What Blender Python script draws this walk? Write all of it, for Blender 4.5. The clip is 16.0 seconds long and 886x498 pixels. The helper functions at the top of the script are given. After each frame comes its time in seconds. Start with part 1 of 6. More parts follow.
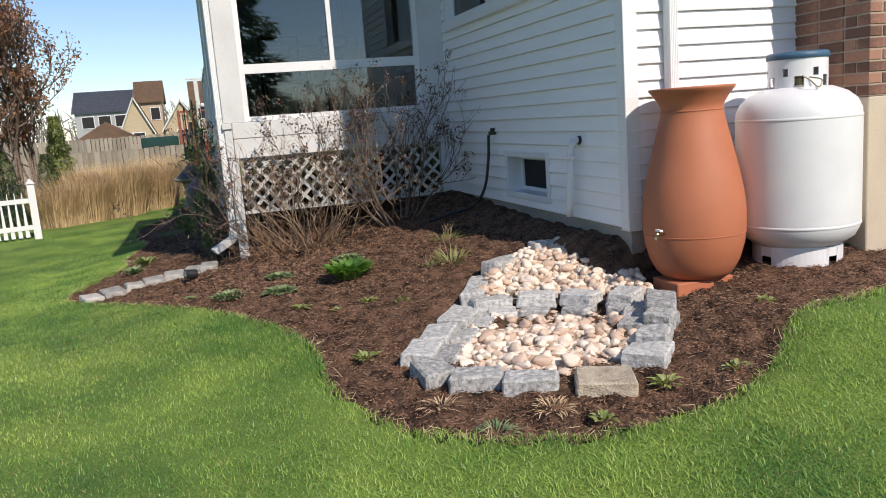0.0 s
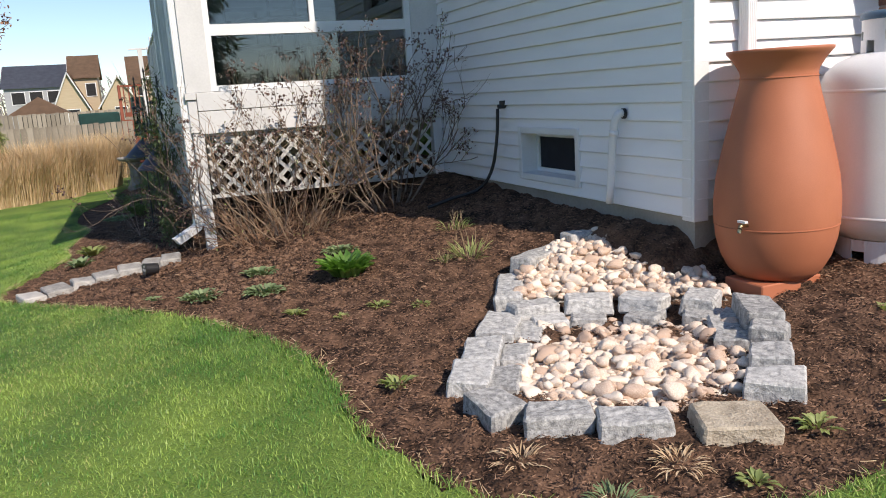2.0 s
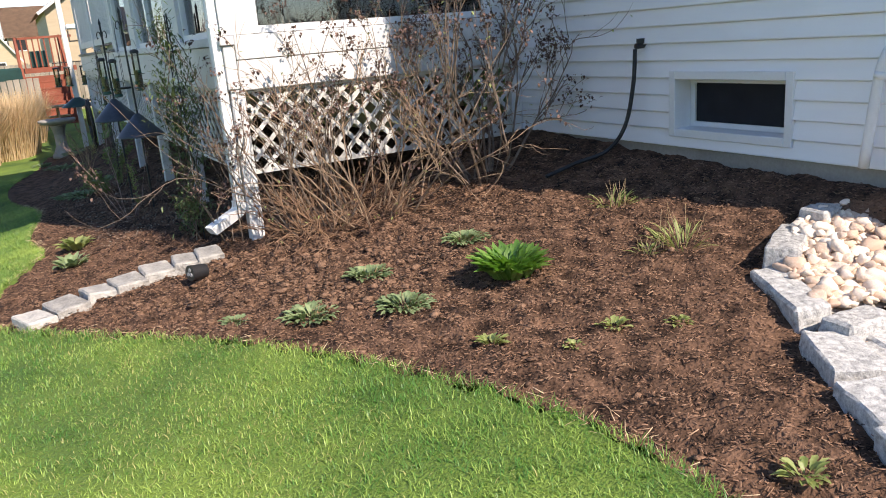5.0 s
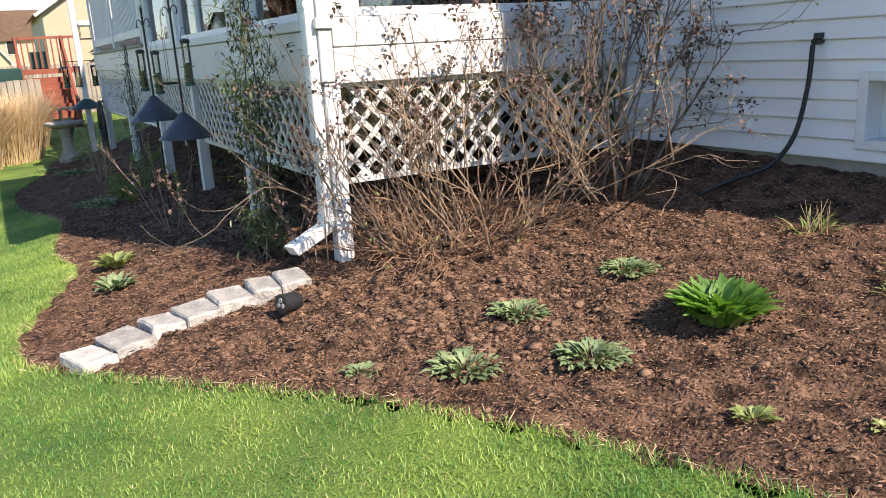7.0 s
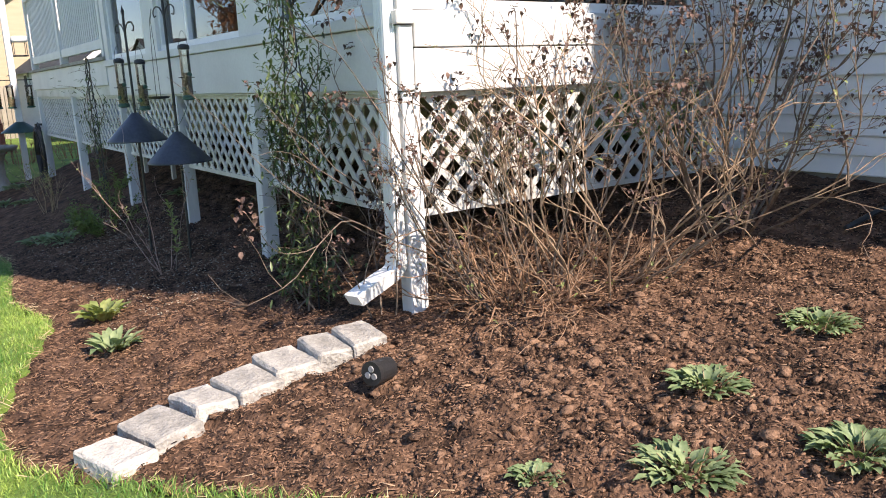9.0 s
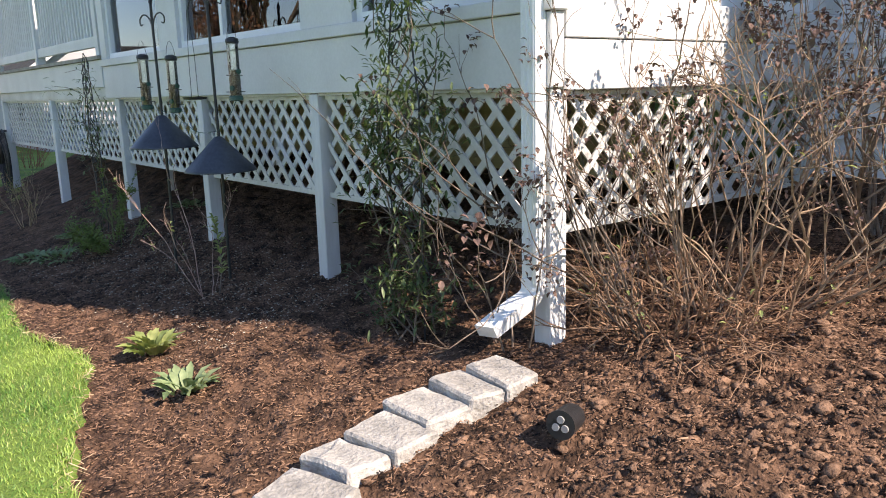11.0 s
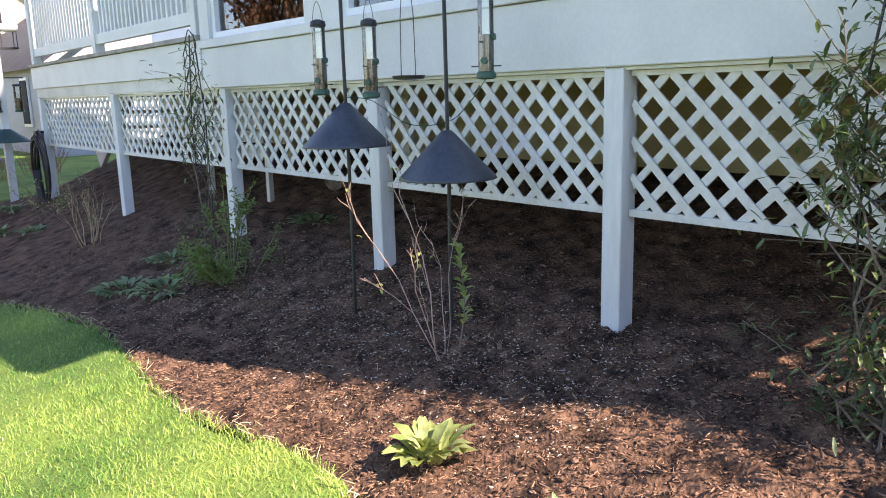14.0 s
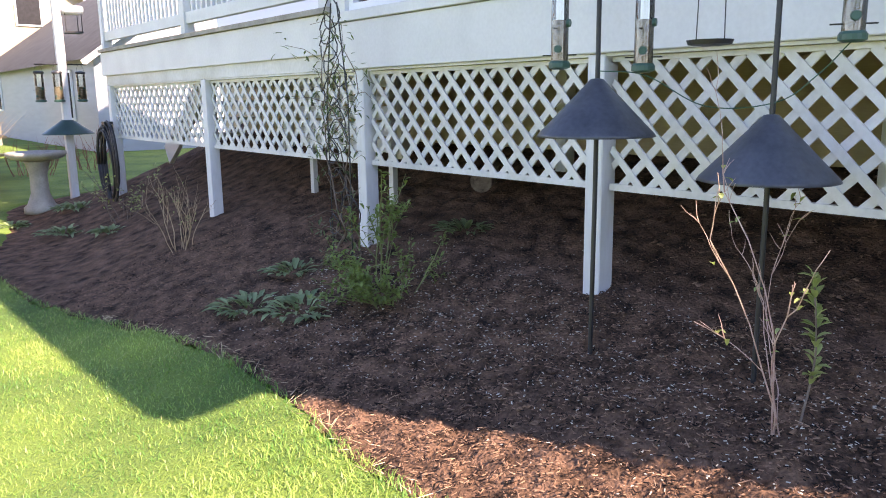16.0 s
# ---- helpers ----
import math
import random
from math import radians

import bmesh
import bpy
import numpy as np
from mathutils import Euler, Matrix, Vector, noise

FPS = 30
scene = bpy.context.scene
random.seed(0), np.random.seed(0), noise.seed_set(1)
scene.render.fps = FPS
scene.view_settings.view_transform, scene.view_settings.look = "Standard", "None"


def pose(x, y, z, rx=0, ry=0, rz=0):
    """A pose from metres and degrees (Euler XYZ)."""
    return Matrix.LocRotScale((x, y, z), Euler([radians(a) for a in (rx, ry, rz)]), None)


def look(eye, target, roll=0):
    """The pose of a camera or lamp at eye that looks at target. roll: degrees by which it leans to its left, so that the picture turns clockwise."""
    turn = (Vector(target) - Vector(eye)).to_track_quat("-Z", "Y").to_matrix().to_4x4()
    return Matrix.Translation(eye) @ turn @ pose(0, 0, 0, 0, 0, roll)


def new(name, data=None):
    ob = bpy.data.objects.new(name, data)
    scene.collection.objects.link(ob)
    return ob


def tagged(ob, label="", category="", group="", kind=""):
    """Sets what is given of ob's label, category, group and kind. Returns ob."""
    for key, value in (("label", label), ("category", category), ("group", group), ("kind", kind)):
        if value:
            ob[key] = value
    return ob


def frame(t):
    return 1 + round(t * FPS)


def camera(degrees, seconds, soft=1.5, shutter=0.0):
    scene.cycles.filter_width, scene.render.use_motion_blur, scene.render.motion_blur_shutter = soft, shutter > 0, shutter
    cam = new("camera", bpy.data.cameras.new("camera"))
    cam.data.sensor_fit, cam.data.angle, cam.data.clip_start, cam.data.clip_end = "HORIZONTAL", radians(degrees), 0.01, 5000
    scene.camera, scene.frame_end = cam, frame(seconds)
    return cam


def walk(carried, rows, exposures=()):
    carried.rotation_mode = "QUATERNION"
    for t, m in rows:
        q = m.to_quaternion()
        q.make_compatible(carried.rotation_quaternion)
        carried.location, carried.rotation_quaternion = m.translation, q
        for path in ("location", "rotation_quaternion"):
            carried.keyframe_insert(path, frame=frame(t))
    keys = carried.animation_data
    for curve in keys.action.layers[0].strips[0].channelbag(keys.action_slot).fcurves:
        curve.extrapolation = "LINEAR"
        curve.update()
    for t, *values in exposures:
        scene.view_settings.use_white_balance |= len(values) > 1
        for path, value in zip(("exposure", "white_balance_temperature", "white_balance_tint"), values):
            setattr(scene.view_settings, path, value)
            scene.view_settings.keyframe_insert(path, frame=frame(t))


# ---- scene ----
cam = camera(59.7, 16.0, 1.0)
PATH = [
    (0, (0.761, 0.282, 1.778), (1.337, 2.166, 1.436), -4.3),
    (0.5, (0.755, 0.521, 1.772), (1.355, 2.399, 1.436), -4.7),
    (1, (0.719, 0.73, 1.767), (1.356, 2.596, 1.429), -3.9),
    (1.5, (0.639, 0.981, 1.754), (1.32, 2.826, 1.389), -3.7),
    (2, (0.599, 1.242, 1.731), (1.301, 3.072, 1.331), -3.7),
    (2.5, (0.559, 1.499, 1.739), (1.286, 3.315, 1.323), -3.2),
    (3, (0.471, 1.782, 1.713), (1.222, 3.582, 1.269), -4.2),
    (3.2, (0.455, 1.891, 1.701), (1.197, 3.692, 1.242), -4.8),
    (5.3, (-0.254, 3.193, 1.761), (0.665, 4.886, 1.223), -4.3),
    (5.5, (-0.281, 3.301, 1.76), (0.642, 4.996, 1.236), -4.0),
    (6, (-0.381, 3.573, 1.721), (0.558, 5.268, 1.224), -3.9),
    (6.5, (-0.429, 3.845, 1.674), (0.502, 5.543, 1.173), -3.6),
    (7, (-0.475, 4.11, 1.658), (0.464, 5.802, 1.155), -3.2),
    (7.5, (-0.572, 4.395, 1.621), (0.401, 6.073, 1.134), -4.2),
    (8, (-0.625, 4.694, 1.585), (0.36, 6.366, 1.099), -4.3),
    (8.2, (-0.636, 4.805, 1.573), (0.362, 6.47, 1.094), -3.9),
    (10.3, (-1.019, 5.742, 1.56), (0.241, 7.248, 1.175), -1.6),
    (10.5, (-1.057, 5.811, 1.551), (0.197, 7.319, 1.157), -1.7),
    (11, (-1.085, 6.078, 1.526), (0.151, 7.596, 1.117), -1.6),
    (11.5, (-1.115, 6.377, 1.52), (0.114, 7.906, 1.129), -0.9),
    (12, (-1.189, 6.689, 1.497), (0.046, 8.213, 1.11), -1.1),
    (12.5, (-1.221, 7.01, 1.472), (0.027, 8.52, 1.068), -1.0),
    (13, (-1.282, 7.317, 1.462), (-0.009, 8.803, 1.052), -0.7),
    (13.5, (-1.336, 7.647, 1.44), (-0.046, 9.117, 1.026), -1.2),
    (14, (-1.339, 7.95, 1.433), (-0.071, 9.446, 1.039), -1.5),
    (14.5, (-1.381, 8.252, 1.405), (-0.119, 9.756, 1.025), -1.3),
    (15, (-1.414, 8.548, 1.393), (-0.154, 10.051, 1.0), -1.4),
    (15.5, (-1.425, 8.869, 1.372), (-0.19, 10.391, 0.975), -0.9),
    (16, (-1.483, 9.188, 1.349), (-0.251, 10.715, 0.962), -0.7),
]
walk(cam, [(t, look(eye, target, roll)) for t, eye, target, roll in PATH],
     [(0, 0.0, 7050, 15), (2, 0.12, 7100, 16), (3, 0.28, 7150, 17), (5.5, 0.75, 7350, 18), (8, 0.95, 7450, 19), (10.5, 0.97, 7550, 20), (12, 1.2, 7550, 19), (13, 1.5, 7600, 21), (14.5, 1.82, 7850, 28), (16, 2.0, 8100, 32)])

# ---- world, sun ----
SUN_TO = Vector((0.3005 * math.cos(radians(41)), -0.954 * math.cos(radians(41)), math.sin(radians(41))))
world = bpy.data.worlds.new("sky")
scene.world = world
world.use_nodes = True
wn = world.node_tree.nodes
sky = wn.new("ShaderNodeTexSky")
sky.sky_type = "NISHITA"
sky.sun_disc = False
sky.sun_elevation = radians(41)
sky.sun_rotation = radians(161)
sky.air_density, sky.dust_density, sky.ozone_density = 1.0, 0.05, 6.0
bg = wn["Background"]
world.node_tree.links.new(sky.outputs[0], bg.inputs[0])
bg.inputs[1].default_value = 0.14
sun_data = bpy.data.lights.new("sun", "SUN")
sun_data.energy, sun_data.angle, sun_data.color = 4.5, radians(0.5), (1.0, 0.95, 0.87)
sun = new("sun", sun_data)
sun.matrix_world = look((0, 0, 30), Vector((0, 0, 30)) - SUN_TO)


# ---- materials ----
def mat(name, a, b=None, rough=0.7, scale=8.0, fine=60.0, bump=0.2, metal=0.0, random_by="", amount=0.5, spec=0.5, stretch=(1, 1, 1), dist=0.01, coords="Object"):
    """Two colours mixed by noise at two scales, with fine relief; random_by varies it by object or by island."""
    m = bpy.data.materials.new(name)
    m.use_nodes = True
    n, l = m.node_tree.nodes, m.node_tree.links
    p = n["Principled BSDF"]
    p.inputs["Roughness"].default_value = rough
    p.inputs["Metallic"].default_value = metal
    p.inputs["Specular IOR Level"].default_value = spec
    b = b or tuple(c * 0.75 for c in a)
    tc = n.new("ShaderNodeTexCoord")
    mp = n.new("ShaderNodeMapping")
    mp.inputs["Scale"].default_value = stretch
    l.new(tc.outputs[coords], mp.inputs[0])
    big, small = n.new("ShaderNodeTexNoise"), n.new("ShaderNodeTexNoise")
    big.inputs["Scale"].default_value, small.inputs["Scale"].default_value = scale, fine
    big.inputs["Detail"].default_value = small.inputs["Detail"].default_value = 5
    for t in (big, small):
        l.new(mp.outputs[0], t.inputs["Vector"])
    add = n.new("ShaderNodeMath")
    add.operation = "ADD"
    half = n.new("ShaderNodeMath")
    half.operation = "MULTIPLY"
    half.inputs[1].default_value = 0.5
    l.new(small.outputs[0], half.inputs[0])
    l.new(big.outputs[0], add.inputs[0])
    l.new(half.outputs[0], add.inputs[1])
    last = add.outputs[0]
    if random_by:
        src = n.new("ShaderNodeObjectInfo").outputs["Random"] if random_by == "object" else n.new("ShaderNodeNewGeometry").outputs["Random Per Island"]
        mul = n.new("ShaderNodeMath")
        mul.operation = "MULTIPLY_ADD"
        mul.inputs[1].default_value, mul.inputs[2].default_value = amount, -amount / 2
        l.new(src, mul.inputs[0])
        add2 = n.new("ShaderNodeMath")
        add2.operation = "ADD"
        l.new(last, add2.inputs[0])
        l.new(mul.outputs[0], add2.inputs[1])
        last = add2.outputs[0]
    ramp = n.new("ShaderNodeValToRGB")
    ramp.color_ramp.elements[0].position, ramp.color_ramp.elements[1].position = 0.5, 1.0
    ramp.color_ramp.elements[0].color, ramp.color_ramp.elements[1].color = (*b, 1), (*a, 1)
    l.new(last, ramp.inputs[0])
    l.new(ramp.outputs[0], p.inputs["Base Color"])
    if bump:
        bn = n.new("ShaderNodeBump")
        bn.inputs["Strength"].default_value, bn.inputs["Distance"].default_value = bump, dist
        l.new(add.outputs[0], bn.inputs["Height"])
        l.new(bn.outputs[0], p.inputs["Normal"])
    return m


def leafy(m, amount=0.35, colour=(0.3, 0.5, 0.05)):
    """Lets light through thin leaves."""
    n, l = m.node_tree.nodes, m.node_tree.links
    tr, mix = n.new("ShaderNodeBsdfTranslucent"), n.new("ShaderNodeMixShader")
    tr.inputs[0].default_value = (*colour, 1)
    mix.inputs[0].default_value = amount
    l.new(n["Principled BSDF"].outputs[0], mix.inputs[1])
    l.new(tr.outputs[0], mix.inputs[2])
    l.new(mix.outputs[0], n["Material Output"].inputs[0])
    return m


def glass_mat(name, tint=(0.9, 0.95, 0.95), rough=0.0, ior=2.1):
    m = bpy.data.materials.new(name)
    m.use_nodes = True
    n, l = m.node_tree.nodes, m.node_tree.links
    tr, gl, mix, fr = n.new("ShaderNodeBsdfTransparent"), n.new("ShaderNodeBsdfGlossy"), n.new("ShaderNodeMixShader"), n.new("ShaderNodeFresnel")
    tr.inputs[0].default_value = (*tint, 1)
    gl.inputs["Roughness"].default_value = rough
    fr.inputs[0].default_value = ior
    l.new(fr.outputs[0], mix.inputs[0])
    l.new(tr.outputs[0], mix.inputs[1])
    l.new(gl.outputs[0], mix.inputs[2])
    l.new(mix.outputs[0], n["Material Output"].inputs[0])
    return m


SIDING = mat("vinyl_siding", (0.92, 0.925, 0.935), (0.85, 0.855, 0.865), 0.45, 1.5, 120, 0.05, stretch=(1, 1, 6))
WHITE = mat("white_paint", (0.71, 0.71, 0.7), (0.59, 0.59, 0.58), 0.5, 3, 60, 0.08)
LATTICE = mat("weathered_white_lattice", (0.73, 0.72, 0.69), (0.52, 0.51, 0.47), 0.6, 3, 40, 0.12)
POSTW = mat("painted_wood_post", (0.76, 0.77, 0.77), (0.6, 0.6, 0.59), 0.6, 4, 50, 0.15, stretch=(1, 1, 0.2))
VINYLW = mat("white_vinyl_frame", (0.82, 0.83, 0.83), (0.74, 0.75, 0.75), 0.35, 2, 80, 0.03)
CONCRETE = mat("concrete", (0.42, 0.39, 0.35), (0.28, 0.26, 0.23), 0.9, 3, 70, 0.3)
TAN_PARGE = mat("tan_parging", (0.6, 0.5, 0.38), (0.46, 0.38, 0.29), 0.9, 2, 90, 0.25)
TAN_BOARD = mat("tan_wall_under_deck", (0.5, 0.42, 0.26), (0.38, 0.31, 0.18), 0.85, 2, 40, 0.2, stretch=(1, 0.3, 3))
BRICK = mat("red_brick", (0.37, 0.19, 0.13), (0.14, 0.07, 0.05), 0.9, 6, 70, 0.4, random_by="object", amount=0.7)
MORTAR = mat("mortar", (0.46, 0.38, 0.31), (0.34, 0.27, 0.22), 0.95, 10, 100, 0.4)
MULCH = mat("bark_mulch", (0.22, 0.125, 0.08), (0.012, 0.007, 0.005), 0.95, 9, 75, 1.0, dist=0.03, spec=0.2)
CHIP = mat("bark_chip", (0.285, 0.165, 0.105), (0.012, 0.007, 0.005), 0.9, 9, 60, 0.3, random_by="island", amount=1.0, spec=0.3)
LAWN = mat("lawn_ground", (0.2, 0.3, 0.045), (0.05, 0.115, 0.018), 0.95, 1.2, 90, 0.8, dist=0.04)
STONE = mat("grey_granite", (0.64, 0.635, 0.61), (0.2, 0.2, 0.195), 0.9, 45, 170, 0.9, random_by="object", amount=0.22, dist=0.006)
STONE_TAN = mat("tan_fieldstone", (0.62, 0.54, 0.42), (0.26, 0.21, 0.15), 0.9, 12, 110, 0.8, dist=0.02)
STONE_PALE = mat("pale_edging_stone", (0.56, 0.535, 0.49), (0.25, 0.24, 0.22), 0.9, 12, 80, 0.8, random_by="object", amount=0.4, dist=0.02)
PEBBLE = mat("river_pebble", (0.84, 0.73, 0.61), (0.56, 0.4, 0.3), 0.8, 14, 70, 0.3, random_by="object", amount=0.8)
PEBBLE_FILL = mat("small_river_pebble", (0.8, 0.69, 0.57), (0.52, 0.38, 0.28), 0.8, 14, 70, 0.3, random_by="island", amount=0.8)
TERRA = mat("terracotta_plastic", (0.5, 0.17, 0.085), (0.42, 0.14, 0.068), 0.6, 4, 220, 0.25, dist=0.004)
TANKW = mat("white_tank_enamel", (0.78, 0.78, 0.79), (0.7, 0.7, 0.71), 0.35, 4, 120, 0.05)
BLUE = mat("blue_cap", (0.05, 0.13, 0.22), (0.035, 0.09, 0.16), 0.5)
YELLOW = mat("yellow_hose", (0.75, 0.5, 0.03), (0.6, 0.4, 0.02), 0.5)
BLACK = mat("black_rubber", (0.025, 0.025, 0.027), (0.012, 0.012, 0.013), 0.5, 8, 60, 0.1)
IRON = mat("black_powder_coat", (0.03, 0.03, 0.032), (0.016, 0.016, 0.018), 0.42, 8, 120, 0.15)
BAFFLE = mat("dusty_black_baffle", (0.075, 0.085, 0.105), (0.028, 0.033, 0.045), 0.4, 7, 60, 0.1)
CHROME = mat("brass_tap", (0.6, 0.5, 0.3), (0.45, 0.37, 0.22), 0.3, metal=1.0)
GREEN_PLASTIC = mat("green_plastic", (0.03, 0.1, 0.075), (0.02, 0.07, 0.05), 0.4)
GREEN_METAL = mat("green_metal", (0.015, 0.06, 0.05), (0.01, 0.04, 0.035), 0.4)
SEED = mat("bird_seed", (0.3, 0.24, 0.15), (0.05, 0.04, 0.03), 0.9, 60, 200, 0.5)
GLASS = glass_mat("window_glass", (0.55, 0.6, 0.6))
# opaque matte pane: the unlit basement's darkness put into its colour
UNLIT_PANE = mat("unlit_window_pane", (0.02, 0.024, 0.032), (0.012, 0.014, 0.02), 0.6, 8, 300, 0.1, spec=0.2)
TUBE = glass_mat("clear_plastic", (0.93, 0.95, 0.94), 0.05)
# near-black: stands in for unlit rooms behind windows, also colours the gazebo curtain
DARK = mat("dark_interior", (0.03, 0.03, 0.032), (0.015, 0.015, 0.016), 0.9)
ROOF = mat("grey_shingle", (0.13, 0.13, 0.13), (0.08, 0.08, 0.08), 0.95, 3, 40, 0.5)
TWIG = mat("grey_brown_twig", (0.27, 0.205, 0.155), (0.07, 0.046, 0.035), 0.85, 20, 90, 0.3)
TWIG_TAN = mat("pale_tan_twig", (0.5, 0.37, 0.22), (0.28, 0.18, 0.1), 0.85, 15, 90, 0.3)
DRYLEAF_TREE = leafy(mat("withered_tree_leaf", (0.4, 0.22, 0.13), (0.2, 0.1, 0.06), 0.85, 5, 60, 0.1, random_by="island"), 0.25, (0.4, 0.2, 0.1))
DRYLEAF = mat("dry_flower_head", (0.2, 0.125, 0.1), (0.06, 0.032, 0.026), 0.9, 20, 80, 0.2, random_by="island")
LEAF = leafy(mat("bright_green_leaf", (0.2, 0.36, 0.08), (0.08, 0.19, 0.035), 0.5, 8, 60, 0.15, random_by="island"), 0.35, (0.18, 0.42, 0.04))
LEAF_YEL = leafy(mat("yellow_green_leaf", (0.4, 0.44, 0.17), (0.2, 0.27, 0.08), 0.5, 8, 60, 0.15, random_by="island"), 0.3, (0.4, 0.45, 0.12))
LEAF_GREY = leafy(mat("grey_green_leaf", (0.32, 0.4, 0.2), (0.13, 0.2, 0.09), 0.6, 8, 60, 0.2, random_by="island"), 0.25, (0.2, 0.3, 0.1))
LEAF_DARK = leafy(mat("dark_green_leaf", (0.15, 0.2, 0.08), (0.05, 0.08, 0.03), 0.45, 8, 60, 0.15, random_by="island"), 0.25, (0.12, 0.2, 0.04))
BLADE = leafy(mat("grass_blade", (0.48, 0.63, 0.15), (0.075, 0.235, 0.045), 0.42, 1.2, 4, 0, random_by="island", amount=0.42), 0.3, (0.2, 0.38, 0.04))
BLADE.node_tree.nodes["Color Ramp"].color_ramp.elements[0].position = 0.58
BLADE.node_tree.nodes["Color Ramp"].color_ramp.elements[1].position = 0.96
STRAW = leafy(mat("straw_grass", (0.8, 0.62, 0.41), (0.52, 0.36, 0.21), 0.85, 6, 60, 0, random_by="island"), 0.2, (0.6, 0.42, 0.2))
FENCE_WOOD = mat("weathered_fence_wood", (0.36, 0.32, 0.26), (0.22, 0.19, 0.15), 0.9, 3, 30, 0.3, random_by="object")
RED_DECK = mat("red_stained_wood", (0.3, 0.085, 0.045), (0.2, 0.055, 0.03), 0.75, 3, 30, 0.2)
TAN_SIDING = mat("tan_siding", (0.5, 0.4, 0.27), (0.43, 0.34, 0.23), 0.7, 1, 20, 0.1, stretch=(1, 1, 8))
ROOF_BROWN = mat("brown_shingle", (0.3, 0.19, 0.12), (0.2, 0.13, 0.085), 0.95, 2, 20, 0.4)
ROOF_SLATE = mat("slate_shingle", (0.13, 0.15, 0.19), (0.09, 0.1, 0.13), 0.9, 2, 20, 0.4)
CAST = mat("cast_concrete", (0.44, 0.4, 0.35), (0.24, 0.22, 0.19), 0.9, 6, 70, 0.5)
PINE = mat("pine_lumber", (0.55, 0.38, 0.2), (0.4, 0.26, 0.13), 0.8, 4, 40, 0.2)


# ---- mesh helpers ----
def part(name, bm, material, parent=None, label="", smooth=False):
    me = bpy.data.meshes.new(name)
    if isinstance(bm, tuple):
        me.from_pydata(bm[0], [], bm[1])
    else:
        bmesh.ops.recalc_face_normals(bm, faces=bm.faces)
        bm.to_mesh(me)
        bm.free()
    if smooth:
        me.polygons.foreach_set("use_smooth", [True] * len(me.polygons))
    me.materials.append(material)
    ob = new(name, me)
    if parent:
        ob.parent = parent
        ob.matrix_parent_inverse = parent.matrix_world.inverted()
    if label:
        ob["label"] = label
    return ob


def thing(name, at, label, category, group="", kind=""):
    ob = new(name)
    ob.empty_display_size = 0.1
    ob.matrix_world = Matrix.Translation(at)
    bpy.context.view_layer.update()
    return tagged(ob, label, category, group, kind)


def box(x0, x1, y0, y1, z0, z1, bevel=0.0, bm=None, m=None):
    fresh = bm is None
    bm = bm or bmesh.new()
    r = bmesh.ops.create_cube(bm, size=1)
    for v in r["verts"]:
        v.co = Vector(((x0 + x1) / 2 + v.co.x * (x1 - x0), (y0 + y1) / 2 + v.co.y * (y1 - y0), (z0 + z1) / 2 + v.co.z * (z1 - z0)))
        if m:
            v.co = m @ v.co
    if bevel and fresh:
        bmesh.ops.bevel(bm, geom=bm.edges[:], offset=bevel, segments=1, affect="EDGES")
    return bm


def beam(a, b, w, h, bm=None):
    """A bar of section w by h from a to b."""
    a, b = Vector(a), Vector(b)
    m = (b - a).to_track_quat("Z", "Y").to_matrix().to_4x4()
    m.translation = a
    return box(-w / 2, w / 2, -h / 2, h / 2, 0, (b - a).length, bm=bm, m=m)


def lathe(profile, at, n=32, cap=True):
    verts, faces = [], []
    for r, z in profile:
        for k in range(n):
            a = 2 * math.pi * k / n
            verts.append((at[0] + r * math.cos(a), at[1] + r * math.sin(a), at[2] + z))
    for i in range(len(profile) - 1):
        for k in range(n):
            faces.append((i * n + k, i * n + (k + 1) % n, (i + 1) * n + (k + 1) % n, (i + 1) * n + k))
    if cap:
        faces.append(tuple(range(n - 1, -1, -1)))
        faces.append(tuple(range((len(profile) - 1) * n, len(profile) * n)))
    return verts, faces


def tube(path, r0, r1=None, n=6, out=None):
    """A tapering tube along points, added to the lists in out."""
    verts, faces = out or ([], [])
    r1 = r0 if r1 is None else r1
    pts = [Vector(p) for p in path]
    base, up = len(verts), Vector((0.13, 0.27, 0.95)).normalized()
    for i, p in enumerate(pts):
        d = (pts[min(i + 1, len(pts) - 1)] - pts[max(i - 1, 0)]).normalized()
        u = d.cross(up if abs(d.dot(up)) < 0.95 else Vector((1, 0, 0))).normalized()
        w = d.cross(u)
        r = r0 + (r1 - r0) * i / max(1, len(pts) - 1)
        for k in range(n):
            a = 2 * math.pi * k / n
            verts.append(tuple(p + r * (math.cos(a) * u + math.sin(a) * w)))
    for i in range(len(pts) - 1):
        for k in range(n):
            faces.append((base + i * n + k, base + i * n + (k + 1) % n, base + (i + 1) * n + (k + 1) % n, base + (i + 1) * n + k))
    faces.append(tuple(base + k for k in range(n - 1, -1, -1)))
    faces.append(tuple(base + (len(pts) - 1) * n + k for k in range(n)))
    return verts, faces


def arc(points, steps=6):
    """A smooth line through points."""
    p = [Vector(q) for q in points]
    p = [2 * p[0] - p[1], *p, 2 * p[-1] - p[-2]]
    out = []
    for i in range(1, len(p) - 2):
        for k in range(steps):
            t = k / steps
            out.append(0.5 * (2 * p[i] + (p[i + 1] - p[i - 1]) * t + (2 * p[i - 1] - 5 * p[i] + 4 * p[i + 1] - p[i + 2]) * t * t + (3 * p[i] - p[i - 1] - 3 * p[i + 1] + p[i + 2]) * t ** 3))
    return out + [p[-2]]


